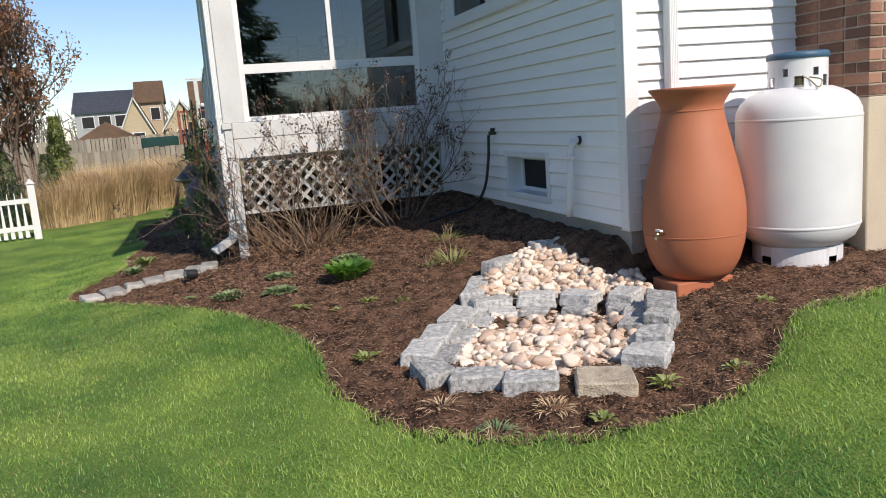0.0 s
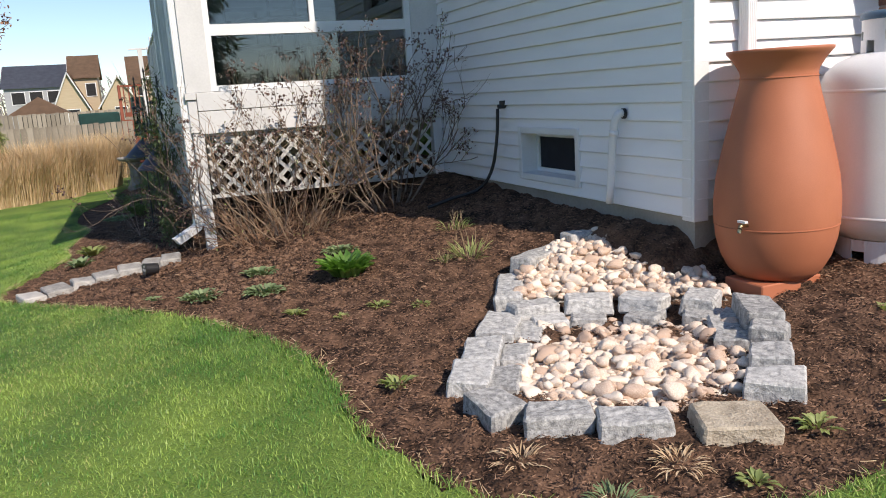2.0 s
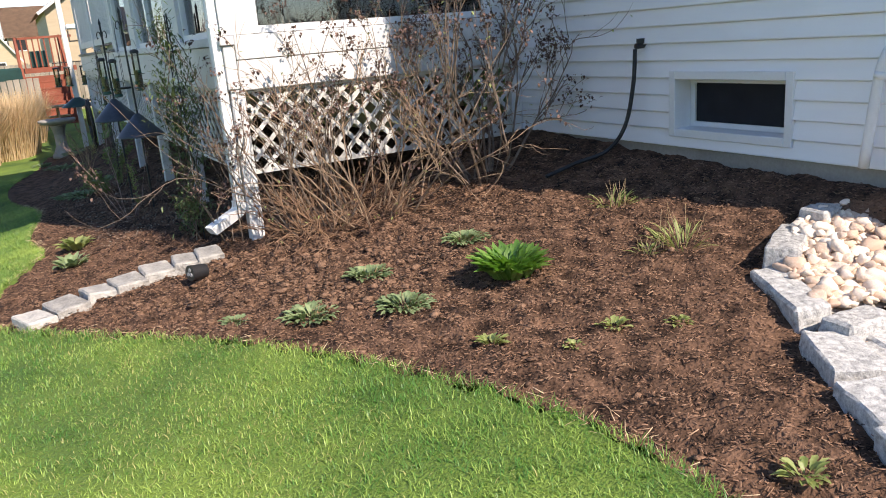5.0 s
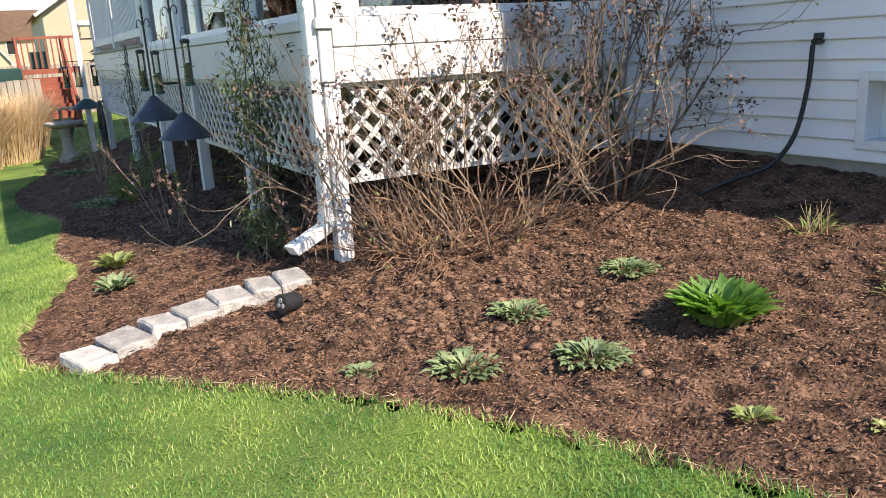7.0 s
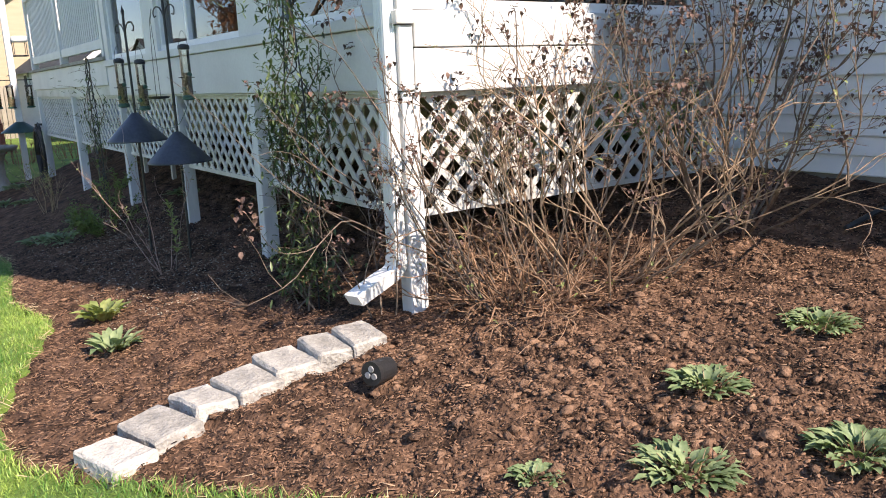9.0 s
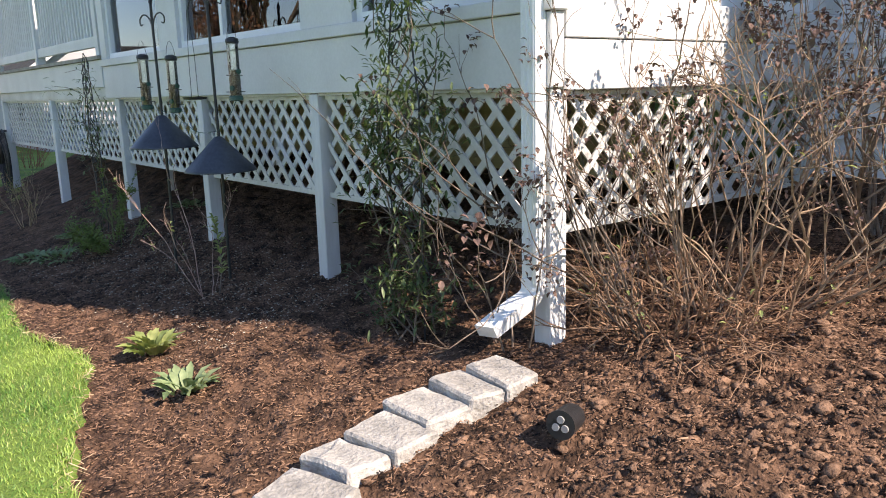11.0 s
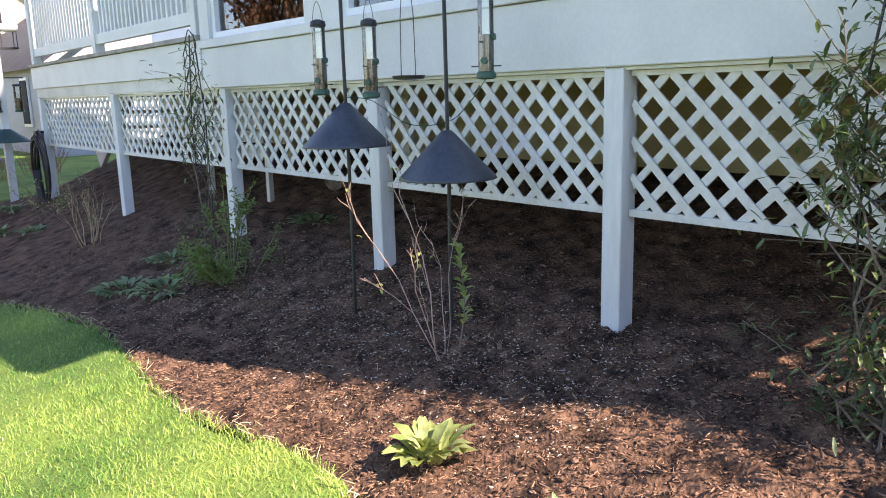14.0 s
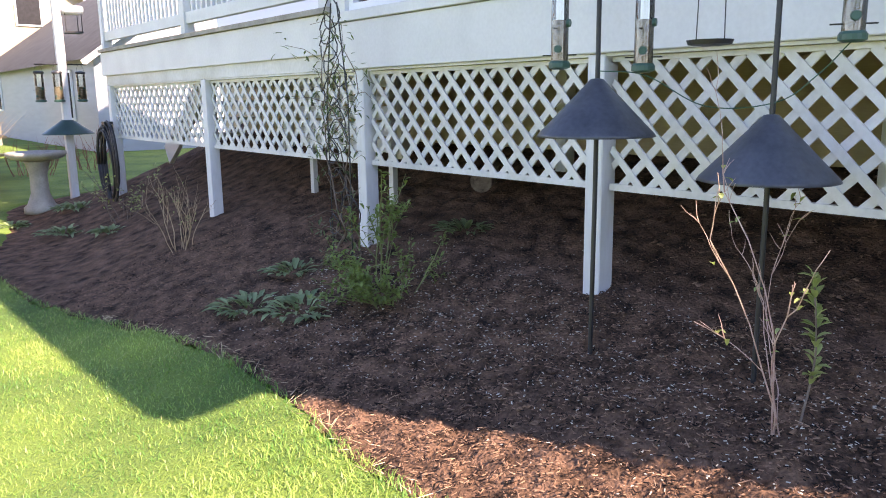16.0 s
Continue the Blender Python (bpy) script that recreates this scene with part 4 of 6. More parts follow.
# ---- plants ----
def leaf(out, at, heading, rise, length, width, droop=0.5, rng=random):
    """A bent, folded leaf of six faces."""
    verts, faces = out
    h = Vector((math.cos(heading), math.sin(heading), 0))
    s = Vector((-h.y, h.x, 0))
    p, ang = Vector(at), rise
    base = len(verts)
    for i, wd in enumerate((0.25, 0.85, 1.0, 0.1)):
        cup = Vector((0, 0, 0.22 * width * wd))
        verts += [tuple(p + s * width / 2 * wd + cup), tuple(p), tuple(p - s * width / 2 * wd + cup)]
        d = h * math.cos(ang) + Vector((0, 0, math.sin(ang)))
        p = p + d * length / 3
        ang -= droop
    for i in range(3):
        b = base + i * 3
        faces += [(b, b + 1, b + 4, b + 3), (b + 1, b + 2, b + 5, b + 4)]


LEAF_MID = leafy(mat("mid_green_leaf", (0.2, 0.29, 0.08), (0.09, 0.15, 0.04), 0.5, 8, 60, 0.15, random_by="island"), 0.3, (0.25, 0.33, 0.06))


def clump(name, x, y, n, length, width, m, label, spread=0.06, rise=(0.5, 1.3), droop=0.45, seed=0, category="plant", group="small bed plants", stalk=0):
    rng = random.Random(seed)
    t = thing(name, (x, y, gz(x, y)), label, category, group)
    out = ([], [])
    for _ in range(n):
        a, r = rng.uniform(0, 6.283), spread * math.sqrt(rng.random())
        f = r / max(spread, 1e-6)
        L = length * rng.uniform(0.6, 1.1)
        leaf(out, (x + r * math.cos(a), y + r * math.sin(a), gz(x, y) - 0.005), a + rng.uniform(-0.7, 0.7), rise[1] + (rise[0] - rise[1]) * f + rng.uniform(-0.15, 0.15), L, width * rng.uniform(0.7, 1.1), droop * rng.uniform(0.6, 1.2))
    part("leaves", out, m, t, smooth=True)
    if stalk:
        out = ([], [])
        for _ in range(stalk):
            a, r = rng.uniform(0, 6.283), spread * rng.random()
            p = Vector((x + r * math.cos(a), y + r * math.sin(a), gz(x, y) - 0.01))
            tube([p, p + Vector((rng.uniform(-0.05, 0.05), rng.uniform(-0.05, 0.05), length * rng.uniform(0.8, 1.4)))], 0.002, 0.001, 4, out)
        tagged(part("dry_stalks", out, TWIG_TAN, t, "dry tan stalks"), kind="stuff")
    return t


def grow(rng, start, direction, length, radius, depth, out, tips, wander=0.25, lift=0.05, kids=(2, 3), ratio=0.6, spread=0.6):
    """A branch with side branches, added to out; the ends are kept in tips."""
    p, d = Vector(start), Vector(direction).normalized()
    steps = 5 if depth > 0 else 3
    path = [p.copy()]
    for _ in range(steps):
        d = (d + Vector((rng.uniform(-1, 1), rng.uniform(-1, 1), rng.uniform(-1, 1))) * wander + Vector((0, 0, lift))).normalized()
        p = p + d * length / steps
        path.append(p.copy())
    tube(path, radius, radius * 0.5, 5 if depth > 1 else 4, out)
    if depth == 0:
        tips.append((path[-1], d))
        return
    for _ in range(rng.randint(*kids)):
        k = rng.randint(2, steps)
        side = Vector((rng.uniform(-1, 1), rng.uniform(-1, 1), rng.uniform(-0.5, 0.9)))
        grow(rng, path[k], d + side * spread, length * ratio * rng.uniform(0.7, 1.15), max(radius * 0.62, 0.0015), depth - 1, out, tips, wander, lift, kids, ratio, spread)
    tips.append((path[-1], d))


def shrub(name, x, y, label, seed, stems, length, radius, m, spread=0.8, depth=2, base=0.12, lift=0.05, heads=0, leaf_mat=None, leaf_n=0, leaf_len=0.03, bias=(0, 0), kids=(2, 3), wander=0.22, ratio=0.6):
    rng = random.Random(seed)
    t = thing(name, (x, y, gz(x, y)), label, "shrub")
    out, tips = ([], []), []
    for _ in range(stems):
        a, r = rng.uniform(0, 6.283), base * math.sqrt(rng.random())
        o = spread * rng.uniform(0.2, 1)
        st = Vector((x + r * math.cos(a), y + r * math.sin(a), gz(x, y) - 0.03))
        grow(rng, st, (o * math.cos(a) + bias[0], o * math.sin(a) + bias[1], 1), length * rng.uniform(0.6, 1.05), radius * rng.uniform(0.7, 1.1), depth, out, tips, wander, lift, kids, ratio)
    tagged(part("branchwork", out, m, t), kind="stuff")
    if heads:
        out = ([], [])
        for p, d in rng.sample(tips, min(heads, len(tips))):
            for _ in range(rng.randint(9, 17)):
                q = p + Vector((rng.gauss(0, 0.026), rng.gauss(0, 0.026), rng.gauss(0.01, 0.022)))
                leaf(out, q, rng.uniform(0, 6.28), rng.uniform(-1, 1), 0.026, 0.017, 0.4)
        tagged(part("dry_bloom", out, DRYLEAF, t, "dry brown flower heads"), kind="stuff")
    if leaf_n:
        out = ([], [])
        for _ in range(leaf_n):
            p, d = rng.choice(tips)
            q = p - d * rng.uniform(0, 0.1) + Vector((rng.gauss(0, 0.012), rng.gauss(0, 0.012), rng.gauss(0, 0.012)))
            leaf(out, q, rng.uniform(0, 6.28), rng.uniform(-0.4, 1.2), leaf_len * rng.uniform(0.6, 1.2), leaf_len * 0.42, 0.3)
        part("leaves", out, leaf_mat, t)
    return t


TWIG_CUT = mat("reddish_cut_stem", (0.42, 0.26, 0.16), (0.16, 0.085, 0.05), 0.85, 12, 90, 0.3)
TWIG_MID = mat("brown_tan_twig", (0.4, 0.29, 0.19), (0.2, 0.12, 0.08), 0.85, 12, 90, 0.3)
PINK_TWIG = mat("pale_reddish_twig", (0.55, 0.4, 0.34), (0.33, 0.18, 0.14), 0.8, 20, 80, 0.2)
GREENY = mat("green_stem", (0.2, 0.24, 0.08), (0.12, 0.12, 0.05), 0.8)
shrub("bare_shrub", 2.52, 7.4, "bare grey-brown shrub with dry flower heads beside the wall", 11, 18, 1.12, 0.009, TWIG, 1.1, 3, 0.2, 0.05, heads=210, kids=(2, 3), bias=(-0.05, -0.4), wander=0.25, leaf_mat=LEAF_YEL, leaf_n=160)
shrub("bare_shrub", 1.75, 7.62, "bare tan-stemmed shrub before the lattice", 12, 25, 0.95, 0.0066, TWIG_MID, 1.25, 3, 0.3, 0.03, heads=70, kids=(2, 3), wander=0.36, leaf_mat=LEAF_YEL, leaf_n=70)
shrub("bare_shrub", 1.55, 7.8, "low tangle of cut reddish-tan stems by the corner post", 13, 115, 0.36, 0.005, TWIG_CUT, 3.0, 2, 0.36, -0.03, kids=(2, 3), bias=(0.5, -0.1), wander=0.4, leaf_mat=LEAF_YEL, leaf_n=90)
shrub("bare_shrub", 0.94, 8.16, "sparse bare shrub with reddish dry heads beside the downspout", 15, 4, 0.62, 0.0042, TWIG, 0.7, 3, 0.08, 0.06, heads=12, kids=(1, 3), bias=(-0.3, -0.1), wander=0.26)
shrub("bare_shrub", 1.45, 7.8, "thin bare shrub with reddish dry heads at the sunroom corner", 14, 24, 0.96, 0.006, TWIG, 0.8, 3, 0.24, 0.04, heads=60, kids=(1, 3), bias=(-0.3, 0.0), wander=0.26)


def vine(name, x, y, top, label, seed, leaves, width, m, loops):
    """A climbing plant on a scrolled wire trellis."""
    rng = random.Random(seed)
    z0 = gz(x, y)
    t = thing(name, (x, y, z0), label, "climbing plant")
    out = ([], [])
    for s in (-0.1, 0.1):
        tube([(x, y + s, z0 - 0.05), (x, y + s * 1.1, z0 + (top - z0) * 0.6), (x, y + s * 0.3, top - 0.1)], 0.004, 0.004, 6, out)
    for i in range(loops):
        c = Vector((x, y + rng.uniform(-0.09, 0.09), z0 + 0.25 + (top - z0 - 0.4) * i / max(1, loops - 1)))
        r = rng.uniform(0.05, 0.1)
        tube([c + Vector((0.01 * math.sin(k), r * math.cos(k * 0.45), r * math.sin(k * 0.45))) for k in range(15)], 0.0035, 0.0035, 5, out)
    part("trellis", out, IRON, t, "black scrolled wire trellis")
    out, tips = ([], []), []
    for _ in range(9 if leaves > 1000 else 4):
        st = Vector((x + rng.gauss(0, 0.05), y + rng.gauss(0, 0.08), z0 - 0.02))
        path, p = [st], st.copy()
        n = 12
        reach = rng.uniform(0.55, 1.0) * (top - z0)
        ph = rng.uniform(0, 6.28)
        for k in range(1, n + 1):
            f = k / n
            wd = width * (1.3 if f < 0.15 else 0.55 if f < 0.42 else 1.25 * math.sin(0.9 + 1.6 * f))
            path.append(Vector((x + 0.35 * wd * math.sin(ph + f * 7) + rng.gauss(0, 0.01), y + wd * math.sin(ph * 1.7 + f * 9) * 0.8, z0 + reach * f)))
            tips.append(path[-1])
            if rng.random() < 0.75:
                e = path[-1] + Vector((rng.gauss(-0.03, 0.08), rng.gauss(0, 0.11), rng.gauss(0.02, 0.07)))
                tube([path[-1], (path[-1] + e) / 2 + Vector((0, 0, 0.02)), e], 0.0022, 0.001, 4, out)
                tips += [e, (path[-1] + e) / 2]
        tube(path, 0.005, 0.002, 5, out)
    tagged(part("stemwork", out, TWIG, t), kind="stuff")
    out = ([], [])
    for _ in range(leaves):
        p = rng.choice(tips) + Vector((rng.gauss(0, 0.03), rng.gauss(0, 0.05), rng.gauss(0, 0.04)))
        if z0 + 0.3 < p.z < z0 + 0.65 and rng.random() < 0.6:
            continue
        leaf(out, p, rng.uniform(0, 6.28), rng.uniform(-1.1, 0.9), rng.uniform(0.03, 0.062), rng.uniform(0.009, 0.015), rng.uniform(-0.2, 0.4))
    part("leaves", out, m, t)
    return t


vine("honeysuckle_vine", 0.84, 8.68, 2.12, "evergreen vine on a scrolled wire trellis before the lattice", 21, 2600, 0.19, LEAF_DARK, 9)
vine("young_vine", 0.78, 12.9, 1.95, "sparse vine on a black flower-shaped wire trellis", 22, 420, 0.15, LEAF_DARK, 15)

clump("green_perennial", 1.755, 6.0, 230, 0.16, 0.044, LEAF, "lush bright green leafy perennial clump in mulch", 0.1, (0.95, 1.5), 0.34, 1)
for k, (x, y, s) in enumerate(((1.29, 6.66, 1.0), (1.24, 6.14, 1.05), (0.87, 6.42, 1.1), (1.87, 6.62, 1.0), (0.57, 6.69, 0.6))):
    clump("grey_perennial", x, y, int(150 * s), 0.062 * s, 0.023, LEAF_GREY, "low grey-green leafy perennial in mulch", 0.1 * s, (0.5, 1.3), 0.4, 30 + k, stalk=3)
for k, (x, y, s) in enumerate(((1.31, 5.49, 0.8), (1.73, 5.24, 0.75), (1.52, 5.22, 0.5), (1.49, 4.2, 0.85), (1.93, 5.09, 0.6), (2.53, 2.99, 0.8), (2.84, 2.93, 0.7), (3.44, 3.49, 0.7), (2.16, 2.86, 0.6))):
    clump("small_yellow_green_plant", x, y, int(34 * s + 8), 0.07 * s, 0.018, LEAF_YEL, "small yellow-green sprouting plant in mulch", 0.05 * s, (0.4, 1.3), 0.3, 50 + k)
for k, (x, y, s) in enumerate(((2.62, 6.25, 1.0), (2.44, 5.58, 1.25), (2.3, 5.65, 0.6))):
    clump("grassy_sprout", x, y, int(40 * s), 0.12 * s, 0.008, LEAF_YEL, "grassy yellow-green sprouts with dry stalks in mulch", 0.09 * s, (0.5, 1.4), 0.25, 70 + k, stalk=9)
for k, (x, y) in enumerate(((1.64, 3.36), (2.04, 3.07), (1.76, 3.0))):
    clump("dormant_tuft", x, y, 60, 0.07, 0.006, STRAW if k < 2 else LEAF_GREY, "dormant straw-coloured tuft in mulch", 0.06, (0.3, 1.3), 0.35, 80 + k)
clump("primrose", 0.045, 9.67, 46, 0.13, 0.042, LEAF_YEL, "yellow-green broad-leaved rosette in mulch", 0.06, (0.8, 1.4), 0.36, 91, group="broad-leaved rosettes")
clump("primrose", -0.03, 9.06, 36, 0.12, 0.04, LEAF_GREY, "green broad-leaved rosette in mulch", 0.06, (0.7, 1.3), 0.36, 92, group="broad-leaved rosettes")
for k, (x, y, s) in enumerate(((0.25, 13.03, 1.0), (0.38, 12.62, 1.15), (0.66, 13.25, 0.9), (0.35, 17.4, 1.2), (0.7, 18.3, 1.2), (0.55, 16.6, 0.9), (1.45, 12.6, 0.9), (0.1, 18.6, 1.0))):
    clump("ground_cover", x, y, int(90 * s), 0.1 * s, 0.03, LEAF_GREY, "low green ground cover plant in shaded mulch", 0.17 * s, (0.2, 1.0), 0.3, 100 + k)
shrub("small_evergreen_shrub", 0.62, 12.2, "small upright green-leaved shrub in shaded mulch", 120, 16, 0.27, 0.005, GREENY, 1.7, 2, 0.09, 0.0, leaf_mat=LEAF_MID, leaf_n=1000, leaf_len=0.036)
shrub("small_evergreen_shrub", 0.72, 12.45, "thin upright leafy shrub by the deck post", 121, 5, 0.5, 0.005, GREENY, 0.25, 1, 0.04, 0.1, leaf_mat=LEAF_MID, leaf_n=220, leaf_len=0.045)
shrub("bare_sapling", 0.56, 10.2, "small bare shrub with a few pale yellow-green leaves", 122, 5, 0.72, 0.003, PINK_TWIG, 0.75, 2, 0.05, 0.06, leaf_mat=LEAF_YEL, leaf_n=26, leaf_len=0.03, kids=(2, 3), wander=0.26, ratio=0.33)
shrub("bare_sapling", 0.56, 14.85, "small bare twiggy shrub in shaded mulch", 123, 10, 0.4, 0.004, TWIG_TAN, 0.6, 2, 0.08, 0.05, leaf_mat=LEAF_YEL, leaf_n=40, leaf_len=0.03)
shrub("bare_sapling", 0.75, 16.9, "small leafy twigs beside the deck post", 124, 9, 0.35, 0.004, TWIG, 0.8, 2, 0.12, 0.05, leaf_mat=LEAF_YEL, leaf_n=150, leaf_len=0.04)
tw = thing("leafing_twig", (0.6, 10.17, gz(0.6, 10.17)), "upright twig densely set with yellow-green leaves", "shrub")
out = ([], [])
rng = random.Random(5)
path = arc([(0.6, 10.16, gz(0.6, 10.17) - 0.02), (0.62, 10.14, 0.62), (0.6, 10.15, 0.85)], 8)
part("stem", tube(path, 0.004, 0.002, 5), TWIG, tw)
for p in path[5:]:
    for _ in range(4):
        leaf(out, p, rng.uniform(0, 6.28), rng.uniform(0.2, 1.2), 0.045, 0.02, 0.2)
part("leaves", out, LEAF_YEL, tw)


# ---- bird feeders ----
def tube_feeder(x, y, z, h=0.34, r=0.031, name="tube_feeder"):
    f = thing(name, (x, y, z), "clear tube bird feeder with green ports, partly filled with seed", "bird feeder", "tube feeders")
    part("base", lathe([(r * 0.8, 0), (r * 1.25, 0.006), (r * 1.25, 0.022), (r * 1.05, 0.03)], (x, y, z), 18), GREEN_PLASTIC, f)
    part("tube", lathe([(r, 0.03), (r, h - 0.03)], (x, y, z), 20, False), TUBE, f, smooth=True).visible_shadow = False
    part("seed", lathe([(r * 0.93, 0.031), (r * 0.93, h * 0.5)], (x, y, z), 16), SEED, f)
    part("cap", lathe([(r * 1.1, h - 0.03), (r * 1.2, h - 0.02), (r * 1.1, h - 0.004), (r * 0.4, h + 0.005)], (x, y, z), 18), IRON, f)
    part("bail", tube(arc([(x - r, y, z + h - 0.03), (x - r * 0.6, y, z + h + 0.05), (x, y, z + h + 0.085), (x + r * 0.6, y, z + h + 0.05), (x + r, y, z + h - 0.03)], 4), 0.0015, 0.0015, 5), IRON, f)
    for dz, a in ((0.07, -2.6), (0.16, -1.2)):
        c, d = Vector((x, y, z + dz)), Vector((math.cos(a), math.sin(a), 0))
        part("port", tube([c + d * r * 0.9, c + d * (r + 0.008)], 0.015, 0.013, 12), GREEN_PLASTIC, f)
        s = Vector((d.y, -d.x, 0))
        part("perch", tube([c + Vector((0, 0, -0.02)) - s * (r + 0.03), c + Vector((0, 0, -0.02)) + s * (r + 0.03)], 0.0025, 0.0025, 6), IRON, f)
    return f


ARM = Vector((0.2, -0.98, 0)).normalized()


def feeder_pole(x, y, top, baffle_z, label):
    p = thing("feeder_pole", (x, y, gz(x, y)), label, "feeder pole", "feeder poles")
    part("shaft", tube([(x, y, gz(x, y) - 0.1), (x + 0.005, y, 1.0), (x, y, top)], 0.0085, 0.0085, 10), IRON, p)
    part("finial", lathe([(0.004, 0), (0.012, 0.01), (0.012, 0.02), (0.004, 0.05), (0.001, 0.06)], (x, y, top - 0.01), 10), IRON, p)
    for s in (-1, 1):
        c = Vector((x, y, top - 0.14))
        part("hook", tube(arc([c, c + ARM * s * 0.04 + Vector((0, 0, 0.06)), c + ARM * s * 0.095 + Vector((0, 0, 0.075)), c + ARM * s * 0.135 + Vector((0, 0, 0.05)), c + ARM * s * 0.13 + Vector((0, 0, 0.015)), c + ARM * s * 0.105 + Vector((0, 0, 0.02))], 6), 0.005, 0.004, 8), IRON, p)
    part("baffle", lathe([(0.012, 0.2), (0.022, 0.198), (0.2, 0.012), (0.208, 0.0), (0.204, 0.0), (0.02, 0.19)], (x, y, baffle_z), 40, False), BAFFLE, p, "black cone squirrel baffle with seed husks", True)
    return p


feeder_pole(0.67, 10.99, 2.08, 1.205, "black shepherd-hook feeder pole with a cone baffle")
feeder_pole(0.775, 10.4, 2.14, 1.085, "tall black shepherd-hook feeder pole with a cone baffle")
for c, z in (((0.67 - 0.03, 10.99 + 0.15), 1.44), ((0.67 + 0.03, 10.99 - 0.17), 1.42), ((0.775 + 0.04, 10.4 - 0.2), 1.485)):
    tube_feeder(c[0], c[1], z)
KX, KY = 0.74, 10.6
tray = thing("tray_feeder", (KX, KY, 1.5), "small dark hanging tray bird feeder", "bird feeder")
part("dish", lathe([(0.03, 0), (0.066, 0.004), (0.072, 0.018), (0.068, 0.018), (0.03, 0.008)], (KX, KY, 1.495), 24), IRON, tray)
for d in (-0.05, 0.05):
    part("wire", tube([(KX, KY + d, 1.505), (KX, KY + d * 0.9, 1.75), (KX, KY + d * 0.2, 2.0), (KX, KY - 0.06, 2.07)], 0.002, 0.002, 5), IRON, tray)
wire = thing("light_string", (0.67, 10.99, 1.43), "thin green wire strung between the feeder poles", "wire")
out = tube(arc([(0.67, 10.98, 1.43), (0.69, 10.8, 1.41), (0.73, 10.6, 1.31), (0.775, 10.39, 1.32), (0.8, 10.28, 1.4), (0.815, 10.2, 1.49)], 6), 0.002, 0.002, 5)
part("wire", out, GREEN_PLASTIC, wire)

# far feeder post, birdbath, hose coil
FX, FY = 0.93, 19.35
fp = thing("feeder_post", (FX, FY, gz(FX, FY)), "tall white wooden post with a green baffle and feeder arms", "feeder pole")
part("post", box(FX - 0.045, FX + 0.045, FY - 0.045, FY + 0.045, gz(FX, FY) - 0.1, 3.0, 0.004), POSTW, fp)
part("baffle", lathe([(0.06, 0.17), (0.29, 0.01), (0.295, 0.0), (0.28, 0.0), (0.05, 0.15)], (FX, FY, 0.96), 32, False), GREEN_METAL, fp, "dark green metal cone baffle", True)
part("top_board", box(FX - 0.22, FX + 0.22, FY - 0.05, FY + 0.05, 3.0, 3.03), POSTW, fp)
part("arm", tube([(FX - 0.3, FY, 1.78), (FX + 0.28, FY, 1.78)], 0.008, 0.008, 8), IRON, fp)
hop = part("hopper_feeder", box(FX + 0.06, FX + 0.26, FY - 0.1, FY + 0.1, 2.14, 2.16), IRON, fp, "black wire hopper feeder")
for a in (0.07, 0.25):
    for b in (-0.09, 0.09):
        part("corner_wire", box(FX + a - 0.005, FX + a + 0.005, FY + b - 0.005, FY + b + 0.005, 2.16, 2.36), IRON, hop)
part("hopper_roof", box(FX + 0.05, FX + 0.28, FY - 0.12, FY + 0.12, 2.36, 2.45, 0.02), VINYLW, hop)
for k, a in enumerate((-0.26, -0.08, 0.2)):
    tube_feeder(FX + a, FY - 0.09 * (k == 1), 1.34, 0.36, 0.05)
BX, BY = 0.5, 19.1
bath = thing("birdbath", (BX, BY, gz(BX, BY)), "weathered cast concrete pedestal birdbath at the bed's edge", "birdbath")
part("pedestal", lathe([(0.19, -0.03), (0.19, 0.04), (0.15, 0.07), (0.1, 0.2), (0.095, 0.42), (0.13, 0.54), (0.15, 0.57)], (BX, BY, gz(BX, BY)), 24), CAST, bath, smooth=True)
part("bowl", lathe([(0.1, 0.571), (0.27, 0.6), (0.32, 0.64), (0.32, 0.675), (0.29, 0.68), (0.2, 0.645), (0.05, 0.635)], (BX, BY, gz(BX, BY)), 32), CAST, bath, smooth=True)
coil = thing("hose_coil", (DX - 0.04, 18.0, 0.9), "black garden hose coiled on the last deck post", "hose")
rng = random.Random(8)
for k in range(7):
    c, rx, rz = Vector((DX - 0.03 + rng.uniform(-0.03, 0.02), 18.0 + rng.uniform(-0.08, 0.1), 0.68 + rng.uniform(-0.04, 0.05))), rng.uniform(0.2, 0.27), rng.uniform(0.38, 0.46)
    part("loop", tube([c + Vector((-0.02 - 0.015 * math.sin(a * 0.39 + k), rx * math.cos(a * 0.3927), rz * math.sin(a * 0.3927))) for a in range(17)], 0.013, 0.013, 7), BLACK, coil, smooth=True)
part("bracket", box(DX - 0.09, DX + 0.002, 17.95, 18.05, 1.1, 1.13), IRON, coil)

# deck railing, stairs
rail = thing("deck_railing", (DX, 15.7, 1.9), "white painted deck railing with square balusters", "railing")
for y in (13.42, 15.7, 17.98):
    part("post", box(DX - 0.01, DX + 0.08, y, y + 0.09, 1.886, 2.95, 0.004), WHITE, rail)
for a, b in ((13.51, 15.7), (15.79, 17.98)):
    part("bottom_rail", box(DX + 0.005, DX + 0.06, a, b, 1.97, 2.06), WHITE, rail)
    part("top_rail", box(DX - 0.01, DX + 0.08, a, b, 2.82, 2.86), WHITE, rail)
    n = int((b - a) / 0.1)
    for k in range(n):
        y = a + 0.06 + k * (b - a - 0.1) / n
        part("baluster", box(DX + 0.015, DX + 0.05, y, y + 0.035, 2.06, 2.82), WHITE, rail)
stairs = thing("deck_stairs", (2.2, 17.4, 0.6), "white wooden stairs under the deck end", "stairs")
